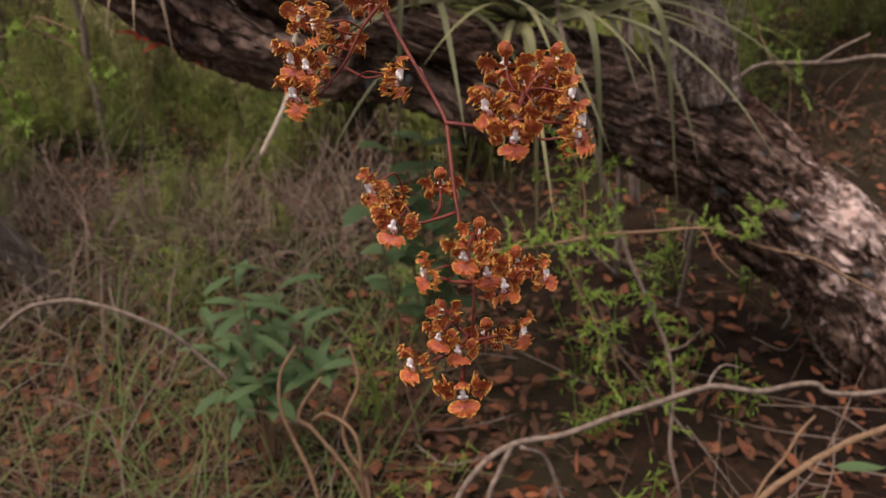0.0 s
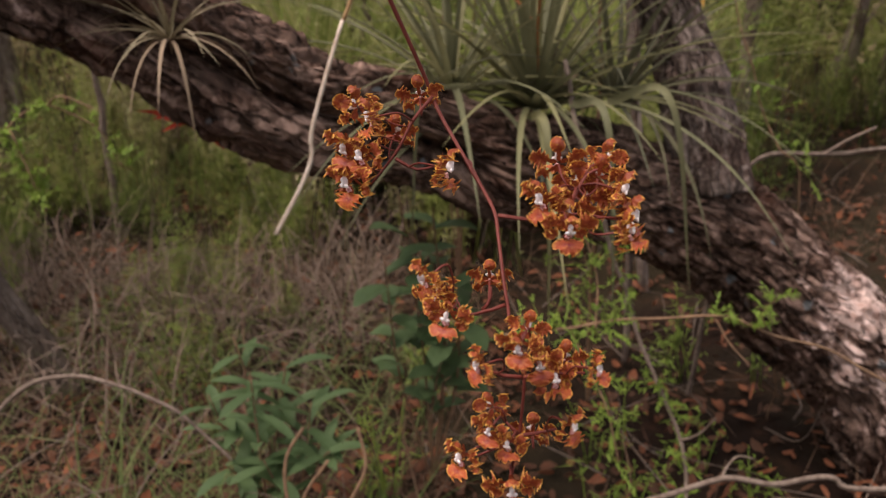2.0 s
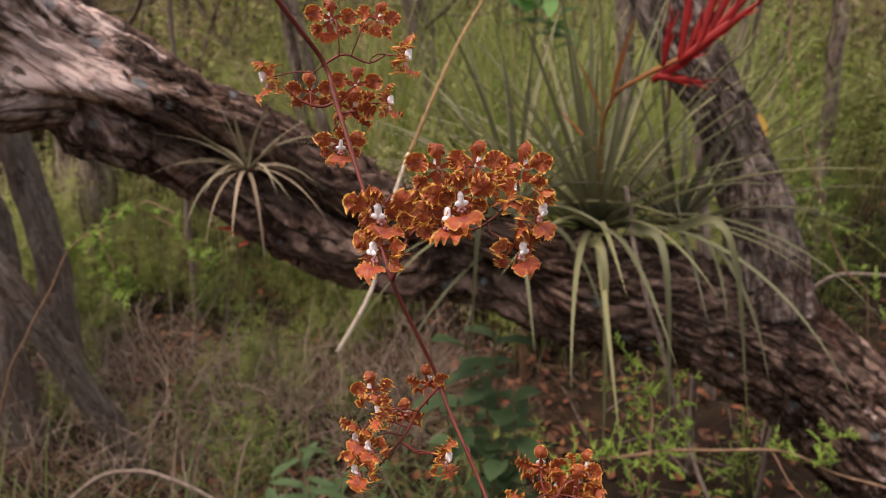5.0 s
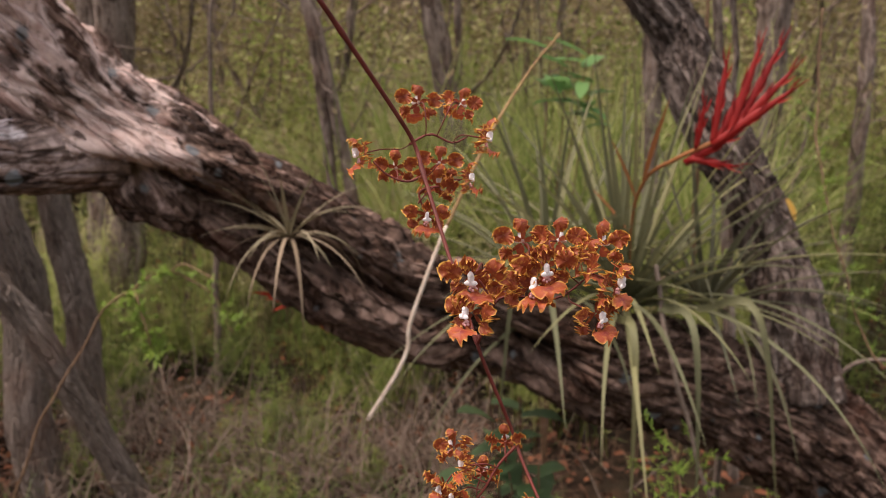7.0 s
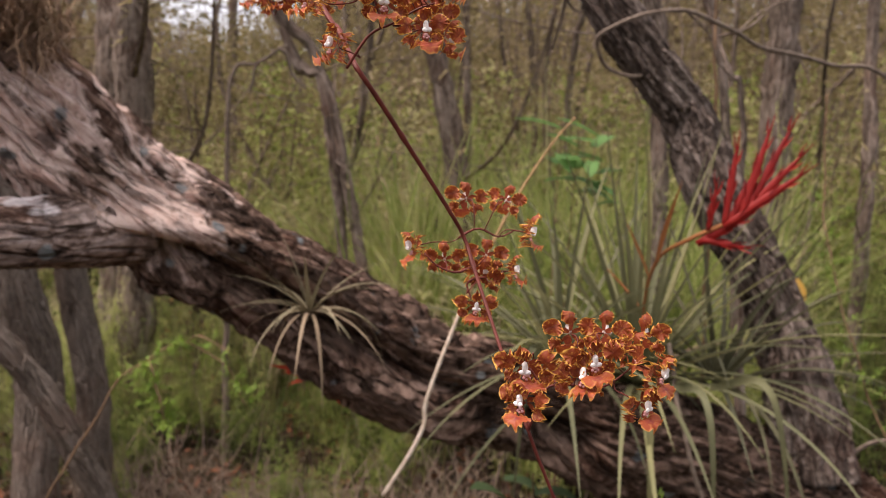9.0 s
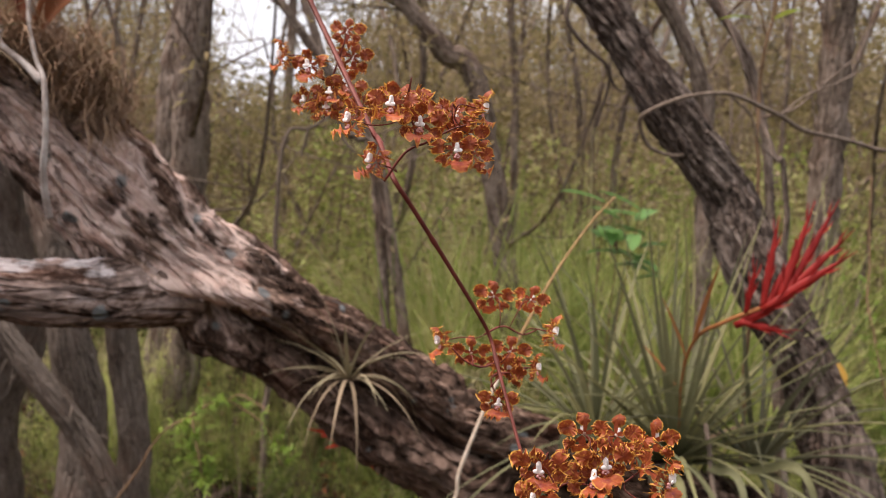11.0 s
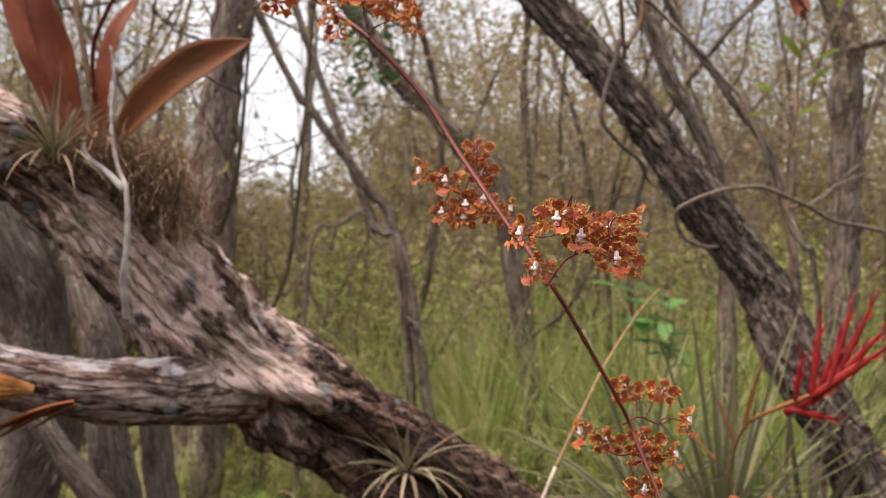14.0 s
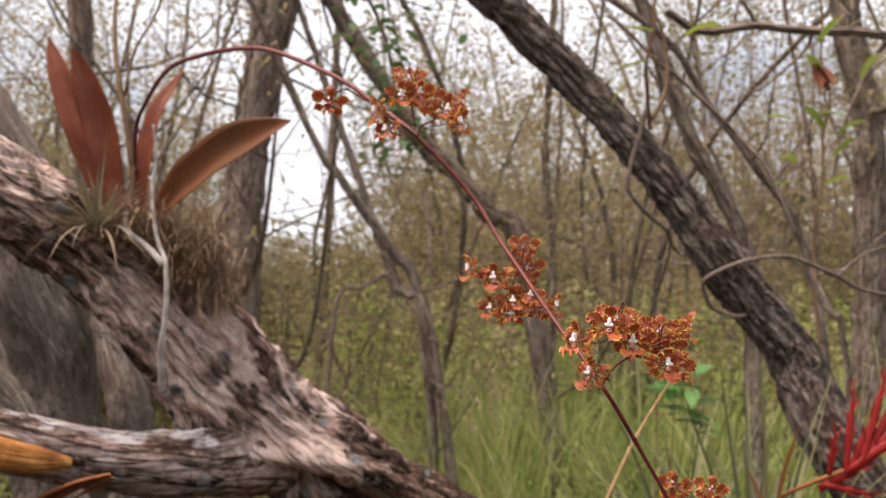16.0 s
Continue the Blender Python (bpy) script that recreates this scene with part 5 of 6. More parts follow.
def ground_cover():
    r = np.random.RandomState(51)
    n = 26000
    p = field(r, n, -1.9, 1.9, 0.9, 9, 2.0)
    stray = np.random.RandomState(52)
    p[:, 0] += stray.normal(0, 0.3, n)
    p[:, 1] -= stray.exponential(0.5, n) * (p[:, 1] < 1.45)
    p[:, 2] = ground_z(p[:, 0], p[:, 1])
    p = p[(vnoise(p * 3.1 + 11) + 0.35 * r.uniform(-1, 1, n) > 0.42) | ((p[:, 0] > -0.4) & (p[:, 1] < 3))]
    q = np.stack([r.uniform(-5, 5, 9000), r.uniform(-5, 1.2, 9000), np.zeros(9000)], 1)
    q[:, 2] = ground_z(q[:, 0], q[:, 1])
    p = np.concatenate([p, q])
    p = p[(p[:, 0] < 0.1) | (p[:, 1] > 3.2) | (p[:, 1] < 0.8) | (r.uniform(0, 1, len(p)) < 0.5)]
    n = len(p)
    p[:, 2] += r.uniform(0.0, 0.05, n)
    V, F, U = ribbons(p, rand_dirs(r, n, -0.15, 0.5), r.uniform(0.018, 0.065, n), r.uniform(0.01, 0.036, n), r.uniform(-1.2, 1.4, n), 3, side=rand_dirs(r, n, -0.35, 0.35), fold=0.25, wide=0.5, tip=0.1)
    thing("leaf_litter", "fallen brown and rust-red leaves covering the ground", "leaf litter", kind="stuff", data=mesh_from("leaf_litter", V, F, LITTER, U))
    n = 13000
    p = field(r, n, -2.4, 2.0, 1.0, 12, 1.5)
    clear = (p[:, 0] > -0.15 - 0.15 * p[:, 1] + 0.5 * (vnoise(p * 2.0) - 0.5)) & (p[:, 1] < 3.2)
    p = p[~clear | (r.uniform(0, 1, n) < 0.12)]
    p = p[vnoise(p * 1.7 + 5) + 0.25 * r.uniform(-1, 1, len(p)) > 0.42]
    n = len(p)
    V, F, U = ribbons(p, rand_dirs(r, n, 0.1, 1), r.uniform(0.15, 0.6, n), r.uniform(0.0015, 0.005, n), r.uniform(0.3, 2.6, n), 6, wide=0.1, curl=0.5 * rand_dirs(r, n))
    thing("dry_grass", "tangled grey and tan dry grass", "grass", kind="stuff", data=mesh_from("dry_grass", V, F, DRY_GRASS, U))
    n = 6000
    p = np.stack([r.uniform(-2.9, -0.1, n), r.uniform(1.3, 3.3, n), np.zeros(n)], 1)
    p = p[vnoise(p * 2.2 + 71) + 0.2 * r.uniform(-1, 1, n) > 0.5]
    n = len(p)
    p[:, 2] = ground_z(p[:, 0], p[:, 1])
    V, F, U = ribbons(p, rand_dirs(r, n, 0.0, 0.7), r.uniform(0.12, 0.45, n), r.uniform(0.0015, 0.0045, n), r.uniform(0.3, 2.2, n), 6, wide=0.1, curl=0.9 * rand_dirs(r, n))
    thing("dry_grass", "matted grey-brown dead grass and stems", "grass", kind="stuff", data=mesh_from("dry_grass", V, F, DRY_GRASS, U))
    n = 7000
    p = field(r, n, -2.4, 2.4, 1.5, 13, 1.2)
    p = p[(vnoise(p * 1.3 + 25) + 0.2 * r.uniform(-1, 1, n) > 0.5) & ((p[:, 0] < -0.9) | (p[:, 1] > 3.4))]
    q = np.stack([r.uniform(-1.7, -0.15, 1500), r.uniform(1.15, 2.7, 1500), np.zeros(1500)], 1)
    q[:, 2] = ground_z(q[:, 0], q[:, 1])
    p = np.concatenate([p, q[vnoise(q * 2.6 + 9) + 0.2 * r.uniform(-1, 1, 1500) > 0.55]])
    n = len(p)
    V, F, U = ribbons(p, rand_dirs(r, n, 0.35, 1), r.uniform(0.15, 0.55, n), r.uniform(0.002, 0.006, n), r.uniform(0.2, 1.6, n), 5, wide=0.1)
    thing("green_grass", "thin green grass between the dry stems", "grass", kind="stuff", data=mesh_from("green_grass", V, F, GREEN_GRASS, U))
    n = 520
    p = field(r, n, -2.2, 2.2, 1.0, 7, 1.6)
    p[:, 2] += r.uniform(0, 0.1, n)
    pieces = []
    for i in range(n):
        d = rand_dirs(r, 1, 0.0, 0.8)[0] * r.uniform(0.15, 0.6)
        pieces.append(rod([p[i], p[i] + 0.5 * d + r.normal(0, 0.04, 3), p[i] + d], r.uniform(0.001, 0.004), 0.0008, 5, 0.06))
    V, F, U = join(pieces)
    thing("fallen_twigs", "thin grey fallen twigs among the leaves", "twigs", kind="stuff", data=mesh_from("fallen_twigs", V, F, DRY_TWIG, U))


def dry_brush():
    """A knee-high tangle of dead grey-brown stems left of the trunk."""
    r = np.random.RandomState(57)
    n = 7000
    p = np.stack([r.uniform(-3.4, -0.5, n), r.uniform(1.9, 3.5, n), np.zeros(n)], 1)
    p = p[vnoise(p * 1.8 + 33) + 0.2 * r.uniform(-1, 1, n) - 0.25 * np.maximum(0, p[:, 1] - 2.8) > 0.5]
    n = len(p)
    p[:, 2] = ground_z(p[:, 0], p[:, 1]) + r.uniform(0, 0.25, n)
    V, F, U = ribbons(p, rand_dirs(r, n, 0.1, 1), r.uniform(0.12, 0.5, n), r.uniform(0.002, 0.006, n), r.uniform(-0.4, 1.6, n), 6, wide=0.1, curl=0.8 * rand_dirs(r, n))
    thing("dry_brush", "tangled dead grey-brown stems and twigs", "brush", kind="stuff", data=mesh_from("dry_brush", V, F, BRUSH, U))


ground_cover()
dry_brush()


def feathery(name, label, places, seed, mat, heights, leaflets=70, stems=7, size=0.035):
    r = np.random.RandomState(seed)
    pieces = []
    for x, y in places:
        z = float(ground_z(np.array([x]), np.array([y]))[0])
        h0 = r.uniform(*heights)
        for s in range(stems):
            h = h0 * r.uniform(0.5, 1.1)
            lean = rand_dirs(r, 1, 0.0, 0.5)[0] * r.uniform(0.1, 0.5) * h
            a = np.array((x, y, z)) + r.normal(0, 0.05, 3) * (1, 1, 0)
            b = a + (0, 0, h) + lean
            m = 0.5 * (a + b) - 0.25 * lean
            t = np.linspace(0, 1, 7)[:, None]
            L = (1 - t) ** 2 * a + 2 * t * (1 - t) * m + t * t * b
            pieces.append(tube(L[::2], np.linspace(0.003, 0.001, 4), 3))
            k = r.uniform(0.3, 1, leaflets)[:, None]
            p = (1 - k) ** 2 * a + 2 * k * (1 - k) * m + k * k * b + r.normal(0, 0.035, (leaflets, 3)) * (1.3 - k)
            pieces.append(ribbons(p, rand_dirs(r, leaflets, -0.35, 0.35), size * r.uniform(0.6, 1.6, leaflets), size * 0.3, 0.5, 1))
    V, F, U = join(pieces)
    thing(name, label, "weeds", kind="stuff", data=mesh_from(name, V, F, mat, U))


r = np.random.RandomState(61)
near = [(x, y) for x, y in zip(r.uniform(-3.2, 2.6, 260) - 0.1, r.uniform(3.0, 6.2, 260)) if not (x > -0.9 and y < 3.9) and vnoise(np.array([(1.1 * x, 1.1 * y, 7.0)]))[0] > 0.45]
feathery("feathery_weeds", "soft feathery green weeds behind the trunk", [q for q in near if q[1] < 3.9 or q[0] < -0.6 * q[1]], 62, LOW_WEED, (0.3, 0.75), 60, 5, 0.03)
# the same weeds in the darker leaf colour, which stands for shade by the limb
feathery("feathery_weeds", "green weeds beside the rising limb, coloured darker for its shade", [q for q in near if q[1] >= 3.9 and q[0] > 0.25], 74, LOW_WEED, (0.4, 1.3), 80, 7, 0.036)
feathery("feathery_weeds", "tall soft feathery green weeds behind the trunk", [q for q in near if q[1] >= 3.9 and -0.6 * q[1] <= q[0] <= 0.25], 67, FERNY, (0.4, 1.5), 80, 7, 0.036)
left = [(x - 0.35, y) for x, y in zip(r.uniform(-2.6, -0.5, 60), r.uniform(2.3, 4.0, 60))]
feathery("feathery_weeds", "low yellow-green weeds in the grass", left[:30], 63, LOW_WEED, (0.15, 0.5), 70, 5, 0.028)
back = [(x, y) for x, y in zip(r.uniform(-2.9, -0.75, 46), r.uniform(2.7, 4.6, 46))]
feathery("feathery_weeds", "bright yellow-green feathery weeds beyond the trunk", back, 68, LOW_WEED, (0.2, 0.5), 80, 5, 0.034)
screen = [(x, y) for x, y in zip(r.uniform(-1.15, 0.7, 24), r.uniform(3.4, 4.3, 24))] + [(x, y) for x, y in zip(r.uniform(-2.7, -1.2, 30), r.uniform(4.6, 5.6, 30))]
feathery("feathery_weeds", "tall fine feathery green weeds close behind the trunk", screen, 69, FERNY, (0.8, 1.6), 70, 6, 0.045)


def tall_grass():
    """Tussocks of long soft blades behind the bromeliads."""
    r = np.random.RandomState(73)
    c = np.stack([r.uniform(-1.5, 0.5, 46), r.uniform(4.2, 5.4, 46), np.zeros(46)], 1)
    n = 46 * 42
    p = np.repeat(c, 42, 0) + r.normal(0, 0.07, (n, 3)) * (1, 1, 0)
    p[:, 2] = ground_z(p[:, 0], p[:, 1])
    V, F, U = ribbons(p, rand_dirs(r, n, 0.75, 1), r.uniform(0.8, 2.0, n), r.uniform(0.012, 0.026, n), r.uniform(0.2, 1.3, n), 9, wide=0.1, curl=0.35 * rand_dirs(r, n))
    thing("tall_grass", "tussocks of long soft yellow-green grass among the trees", "grass", kind="stuff", data=mesh_from("tall_grass", V, F, TALL_GRASS, U))


tall_grass()
side_r = np.random.RandomState(76)
side_weeds = [(x, y) for x, y in zip(side_r.uniform(-4.3, -2.5, 40), side_r.uniform(2.9, 4.2, 40))]
feathery("feathery_weeds", "soft bright green weeds between the dead stems", side_weeds, 75, FERNY, (0.4, 1.0), 80, 6, 0.036)
low = [(x, y) for x, y in zip(r.uniform(-0.3, 1.5, 30), r.uniform(1.35, 2.9, 30))]
feathery("seedlings", "small green seedlings among the fallen leaves", low, 66, SPRIG, (0.08, 0.3), 14, 3, 0.03)
mid = [(x - 0.3 * (y - 4), y) for x, y in zip(r.uniform(-5, 5, 240), r.uniform(5.5, 13, 240))]
feathery("feathery_weeds", "tall feathery green undergrowth among the trees", mid, 64, FERNY, (0.5, 1.9), 70, 6, 0.055)
far = [(x - 0.3 * (y - 4), y) for x, y in zip(r.uniform(-14, 14, 120), r.uniform(12, 26, 120))]
feathery("feathery_weeds", "distant pale green undergrowth", far, 65, FERNY, (0.7, 1.9), 50, 5, 0.1)


# ---- trees behind ----
def crown_of(r, tips, n, size, spread):
    c = tips[r.randint(len(tips), size=n)]
    p = c + r.normal(0, spread, (n, 3))
    return ribbons(p, rand_dirs(r, n, -0.6, 0.6), size * r.uniform(0.6, 1.3, n), size * 0.5, 0.4, 1, wide=0.3, tip=0.25)


def wood_of(r, pts, r0, r1, limbs, height, step=0.2, seg=7, relief=None, twigs=6):
    """Trunk and limbs: the meshes of both and the tips of the limbs."""
    L = smooth_line(pts, step)
    trunk = tube(L, np.linspace(r0, r1, len(L)), seg, relief)
    pieces, tips = [], [L[-1]]
    for i in range(limbs):
        k = int(len(L) * r.uniform(0.16, 0.98))
        k = min(k, len(L) - 1)
        d = rand_dirs(r, 1, 0.0, 0.8)[0]
        ln = height * r.uniform(0.12, 0.32)
        a = L[k]
        b = a + d * ln * 0.5 + r.normal(0, 0.06 * ln, 3)
        c = a + d * ln + np.array((0, 0, 0.25 * ln)) + r.normal(0, 0.1 * ln, 3)
        q = r0 * r.uniform(0.08, 0.19)
        group = [tube(smooth_line([a, b, c], step), np.linspace(q, 0.3 * q, len(smooth_line([a, b, c], step))), 5)]
        tips += [b, c, 0.5 * (b + c)]
        for _ in range(twigs):
            s = [b, c, 0.5 * (b + c)][r.randint(3)]
            e = s + rand_dirs(r, 1, -0.2, 0.9)[0] * ln * 0.5
            group.append(tube(np.array([s, 0.5 * (s + e) + r.normal(0, 0.05 * ln, 3), e]), np.array([0.3 * q, 0.22 * q, 0.1 * q]), 4))
            tips += [e, 0.5 * (s + e)]
        pieces.append(join(group))
    return trunk, pieces, np.array(tips)


def back_tree(pts, r0, r1, limbs, leaves, seed, size=0.06, label="grey-barked tree with thin bare twigs and sparse leaves"):
    r = np.random.RandomState(seed)
    base = pts[0]
    ob = thing("tree", label, "tree", "trees behind the trunk", place=base)
    h = pts[-1][2]
    trunk, pieces, tips = wood_of(r, pts, r0, r1, limbs, h, 0.06, 14, bark_relief(0.12 * r0, 0.4 * r0, seed))
    V, F, U = trunk
    part("trunk", mesh_from("trunk", V, F, TREE_BARK, U), ob)
    for V, F, U in pieces:
        part("limb", mesh_from("limb", V, F, TREE_BARK, U), ob)
    V, F, U = crown_of(r, tips, leaves, size, 0.08)
    part("crown", mesh_from("crown", V, F, TREE_LEAF, U), ob, "sparse small olive-green leaves", "stuff")


def crooked_stem(pts, r0, r1, seed):
    """A dead grey stem, bent and shaggy with loose fibres."""
    r = np.random.RandomState(seed)
    ob = thing("crooked_tree", "crooked grey dead tree stem shaggy with loose fibres", "tree", "dead stems behind the trunk", place=pts[0])
    L = smooth_line(pts, 0.04)
    k = np.hstack([vnoise(L * 2.6 + seed)[:, None], vnoise(L * 2.6 + seed + 40)[:, None], np.full((len(L), 1), 0.5)])
    L = L + (k - 0.5) * 1.1 * r0
    V, F, U = tube(L, np.linspace(r0, r1, len(L)), 28, bark_relief(0.03 * r0 + 0.002, 0.7 * r0, seed))
    part("trunk", mesh_from("trunk", V, F, DEAD_BARK, U), ob)
    n = int(3200 * r0 + 150)
    q = V[r.randint(len(V), size=n)]
    V, F, U = ribbons(q + r.normal(0, 0.01, (n, 3)), rand_dirs(r, n, -1, 0.2), r.uniform(0.025, 0.09, n), r.uniform(0.0015, 0.0035, n), r.uniform(0.4, 2.0, n), 4, wide=0.1, curl=0.4 * rand_dirs(r, n))
    part("fibre", mesh_from("fibre", V, F, GREY_FIBRE, U), ob, "loose grey hanging fibres", "stuff")


back_tree([(-2.72, 3.97, -0.05), (-2.70, 3.97, 1.72), (-2.67, 3.93, 2.54), (-2.59, 3.92, 3.11), (-2.48, 3.93, 3.63), (-2.05, 3.96, 6.23)], 0.106, 0.074, 9, 900, 300)
back_tree([(-4.26, 4.37, -0.05), (-4.27, 4.37, 2.53), (-4.28, 4.31, 3.21), (-4.32, 4.26, 3.78), (-4.48, 4.05, 6.38)], 0.093, 0.057, 9, 250, 301)
back_tree([(-1.37, 3.98, -0.05), (-1.60, 3.98, 1.76), (-1.76, 3.89, 2.11), (-2.01, 3.77, 2.47), (-2.23, 3.65, 2.87), (-3.35, 3.06, 5.47)], 0.03, 0.014, 7, 260, 302)
back_tree([(-0.85, 4.73, -0.05), (-1.28, 4.73, 2.08), (-1.50, 4.62, 2.40), (-1.71, 4.52, 2.65), (-2.00, 4.38, 3.00), (-3.60, 3.59, 5.60)], 0.075, 0.034, 9, 900, 303)
back_tree([(-1.40, 6.06, -0.05), (-1.46, 6.06, 2.11), (-1.52, 5.98, 2.85), (-1.50, 5.94, 3.59), (-1.42, 5.83, 6.19)], 0.033, 0.015, 9, 900, 304)
back_tree([(0.08, 4.18, -0.05), (0.00, 4.18, 1.83), (-0.05, 4.14, 2.20), (-0.16, 4.08, 2.44), (-0.39, 3.95, 2.96), (-1.27, 3.45, 5.56)], 0.05, 0.024, 9, 900, 305)
back_tree([(0.60, 5.24, -0.05), (0.57, 5.24, 2.31), (0.55, 5.18, 3.00), (0.44, 5.10, 3.50), (-0.00, 4.79, 6.10)], 0.106, 0.057, 9, 900, 306)
back_tree([(-3.23, 4.47, -0.05), (-3.21, 4.47, 1.82), (-3.19, 4.51, 2.35), (-3.15, 4.56, 2.88), (-3.01, 4.74, 5.48)], 0.107, 0.055, 9, 250, 310)
back_tree([(1.03, 4.81, -0.05), (1.01, 4.81, 1.38), (1.00, 4.87, 1.75), (0.98, 4.93, 2.15), (0.90, 5.25, 4.75)], 0.040, 0.022, 9, 900, 311)
back_tree([(-1.20, 3.98, -0.05), (-1.55, 3.98, 1.68), (-1.70, 3.97, 1.89), (-1.86, 3.97, 2.17), (-2.99, 3.97, 4.77)], 0.034, 0.015, 9, 900, 312)
for i, (pts, r0, r1) in enumerate((([(-2.5, 2.5, -0.05), (-2.42, 2.38, 0.7), (-2.3, 2.25, 1.35), (-2.38, 2.12, 1.9), (-2.9, 1.95, 2.5), (-3.6, 1.8, 3.0)], 0.14, 0.11),
                                   ([(-1.42, 2.3, -0.05), (-1.6, 2.12, 0.6), (-1.78, 1.98, 1.05), (-2.1, 1.85, 1.5), (-2.7, 1.7, 2.1)], 0.055, 0.03),
                                   ([(-1.92, 2.3, -0.05), (-1.95, 2.33, 0.6), (-1.9, 2.3, 1.2), (-2.05, 2.25, 1.7), (-2.7, 2.2, 2.6)], 0.085, 0.05),
                                   ([(-2.06, 2.72, -0.05), (-1.98, 2.68, 0.55), (-2.04, 2.66, 1.15), (-1.97, 2.62, 1.55), (-2.5, 2.5, 2.6)], 0.07, 0.035),
                                   ([(-3.1, 2.9, -0.05), (-3.0, 2.85, 0.8), (-3.12, 2.8, 1.5), (-3.9, 2.7, 2.8)], 0.12, 0.06))):
    crooked_stem(pts, r0, r1, 400 + i)
r = np.random.RandomState(71)
made = 0
while made < 3:
    y = r.uniform(5.5, 15)
    x = -0.42 * y + r.uniform(-0.62, 0.62) * y
    made += 1
    h = r.uniform(4.5, 8)
    lean = r.normal(0, 0.5, 2)
    z = float(ground_z(np.array([x]), np.array([y]))[0]) - 0.05
    back_tree([(x, y, z), (x + 0.25 * lean[0] + r.normal(0, 0.12), y + 0.25 * lean[1], 0.35 * h), (x + 0.4 * lean[0] + r.normal(0, 0.15), y + 0.5 * lean[1], 0.7 * h), (x + lean[0], y + lean[1], h)],
              r.uniform(0.025, 0.07), 0.012, r.randint(16, 26), r.randint(700, 1100), 200 + made)


def flakes(r, p, size):
    """Many far leaves at once, each one small face."""
    n = len(p)
    d = rand_dirs(r, n, -0.7, 0.7)
    e = unit(np.cross(d, rand_dirs(r, n)))
    size = np.broadcast_to(np.asarray(size, dtype=float), (n,))[:, None]
    V = np.stack([p + 0.6 * size * d, p - 0.4 * size * d + 0.3 * size * e, p - 0.4 * size * d - 0.3 * size * e], 1).reshape(-1, 3)
    return V, [np.arange(3 * n).reshape(-1, 3)], np.zeros((3 * n, 2))


def clearing(a, half=0.07):
    """The gap in the woods through which the sky shows lower."""
    return abs(a - math.pi * 0.5 - 0.54) < half


def open_sky(p):
    """Which leaves stand clear of the gap, whose edge is ragged."""
    a = np.arctan2(p[:, 1], p[:, 0])
    d = np.hypot(p[:, 0], p[:, 1])
    return ~(clearing(a, 0.022 + 0.058 * vnoise(p * 0.9)) & (p[:, 2] > 1.75 + 0.065 * d + 0.5 * vnoise(p * 1.3)))


def far_woods():
    """Thin crooked trunks, one behind the other, with lacy crowns; wider apart behind the camera, unseen, to close in
    the light.
    """
    r = np.random.RandomState(81)
    wood, leaves = [], []
    for i in range(380):
        ahead = i < 290
        a = math.pi * 0.5 + r.uniform(-0.36, 0.92) if ahead else math.pi * 0.5 + r.uniform(1.1, 2 * math.pi - 0.6)
        d = 6.0 + 30 * r.uniform(0, 1) ** 1.1 if ahead else r.uniform(12, 30)
        x, y = d * math.cos(a), d * math.sin(a)
        h = r.uniform(3.5, 9)
        if clearing(a, 0.1):
            h = min(h, 1.6 + 0.04 * d)
        ln = r.normal(0, 0.19 * h, 2)
        bend = r.normal(0, 0.06 * h, (2, 2))
        pts = [(x, y, -0.1), (x + 0.25 * ln[0] + bend[0, 0], y + 0.25 * ln[1] + bend[0, 1], 0.33 * h), (x + 0.6 * ln[0] + bend[1, 0], y + 0.6 * ln[1] + bend[1, 1], 0.66 * h), (x + ln[0], y + ln[1], h)]
        trunk, pieces, tips = wood_of(r, pts, r.uniform(0.016, 0.055) * (0.7 + d / 30), 0.008, 9, h, 0.5, 5, None, 5)
        wood.append(trunk)
        wood += pieces
        n = 950 if ahead else 300
        clumps = tips[r.randint(len(tips), size=18)]
        c = clumps[r.randint(18, size=n)]
        p = c + r.normal(0, 0.14 + 0.008 * d, (n, 3))
        keep = open_sky(p)
        leaves.append(flakes(r, p[keep], r.uniform(0.026, 0.054, n)[keep] * (0.8 + d / 25)))
    V, F, U = join(wood)
    thing("far_trees", "distant grey trunks and bare branches of the woods", "woods", kind="stuff", data=mesh_from("far_trees", V, F, TREE_BARK, U))
    V, F, U = join(leaves)
    thing("far_foliage", "distant sparse olive foliage of the woods", "woods", kind="stuff", data=mesh_from("far_foliage", V, F, TREE_LEAF, U))


far_woods()


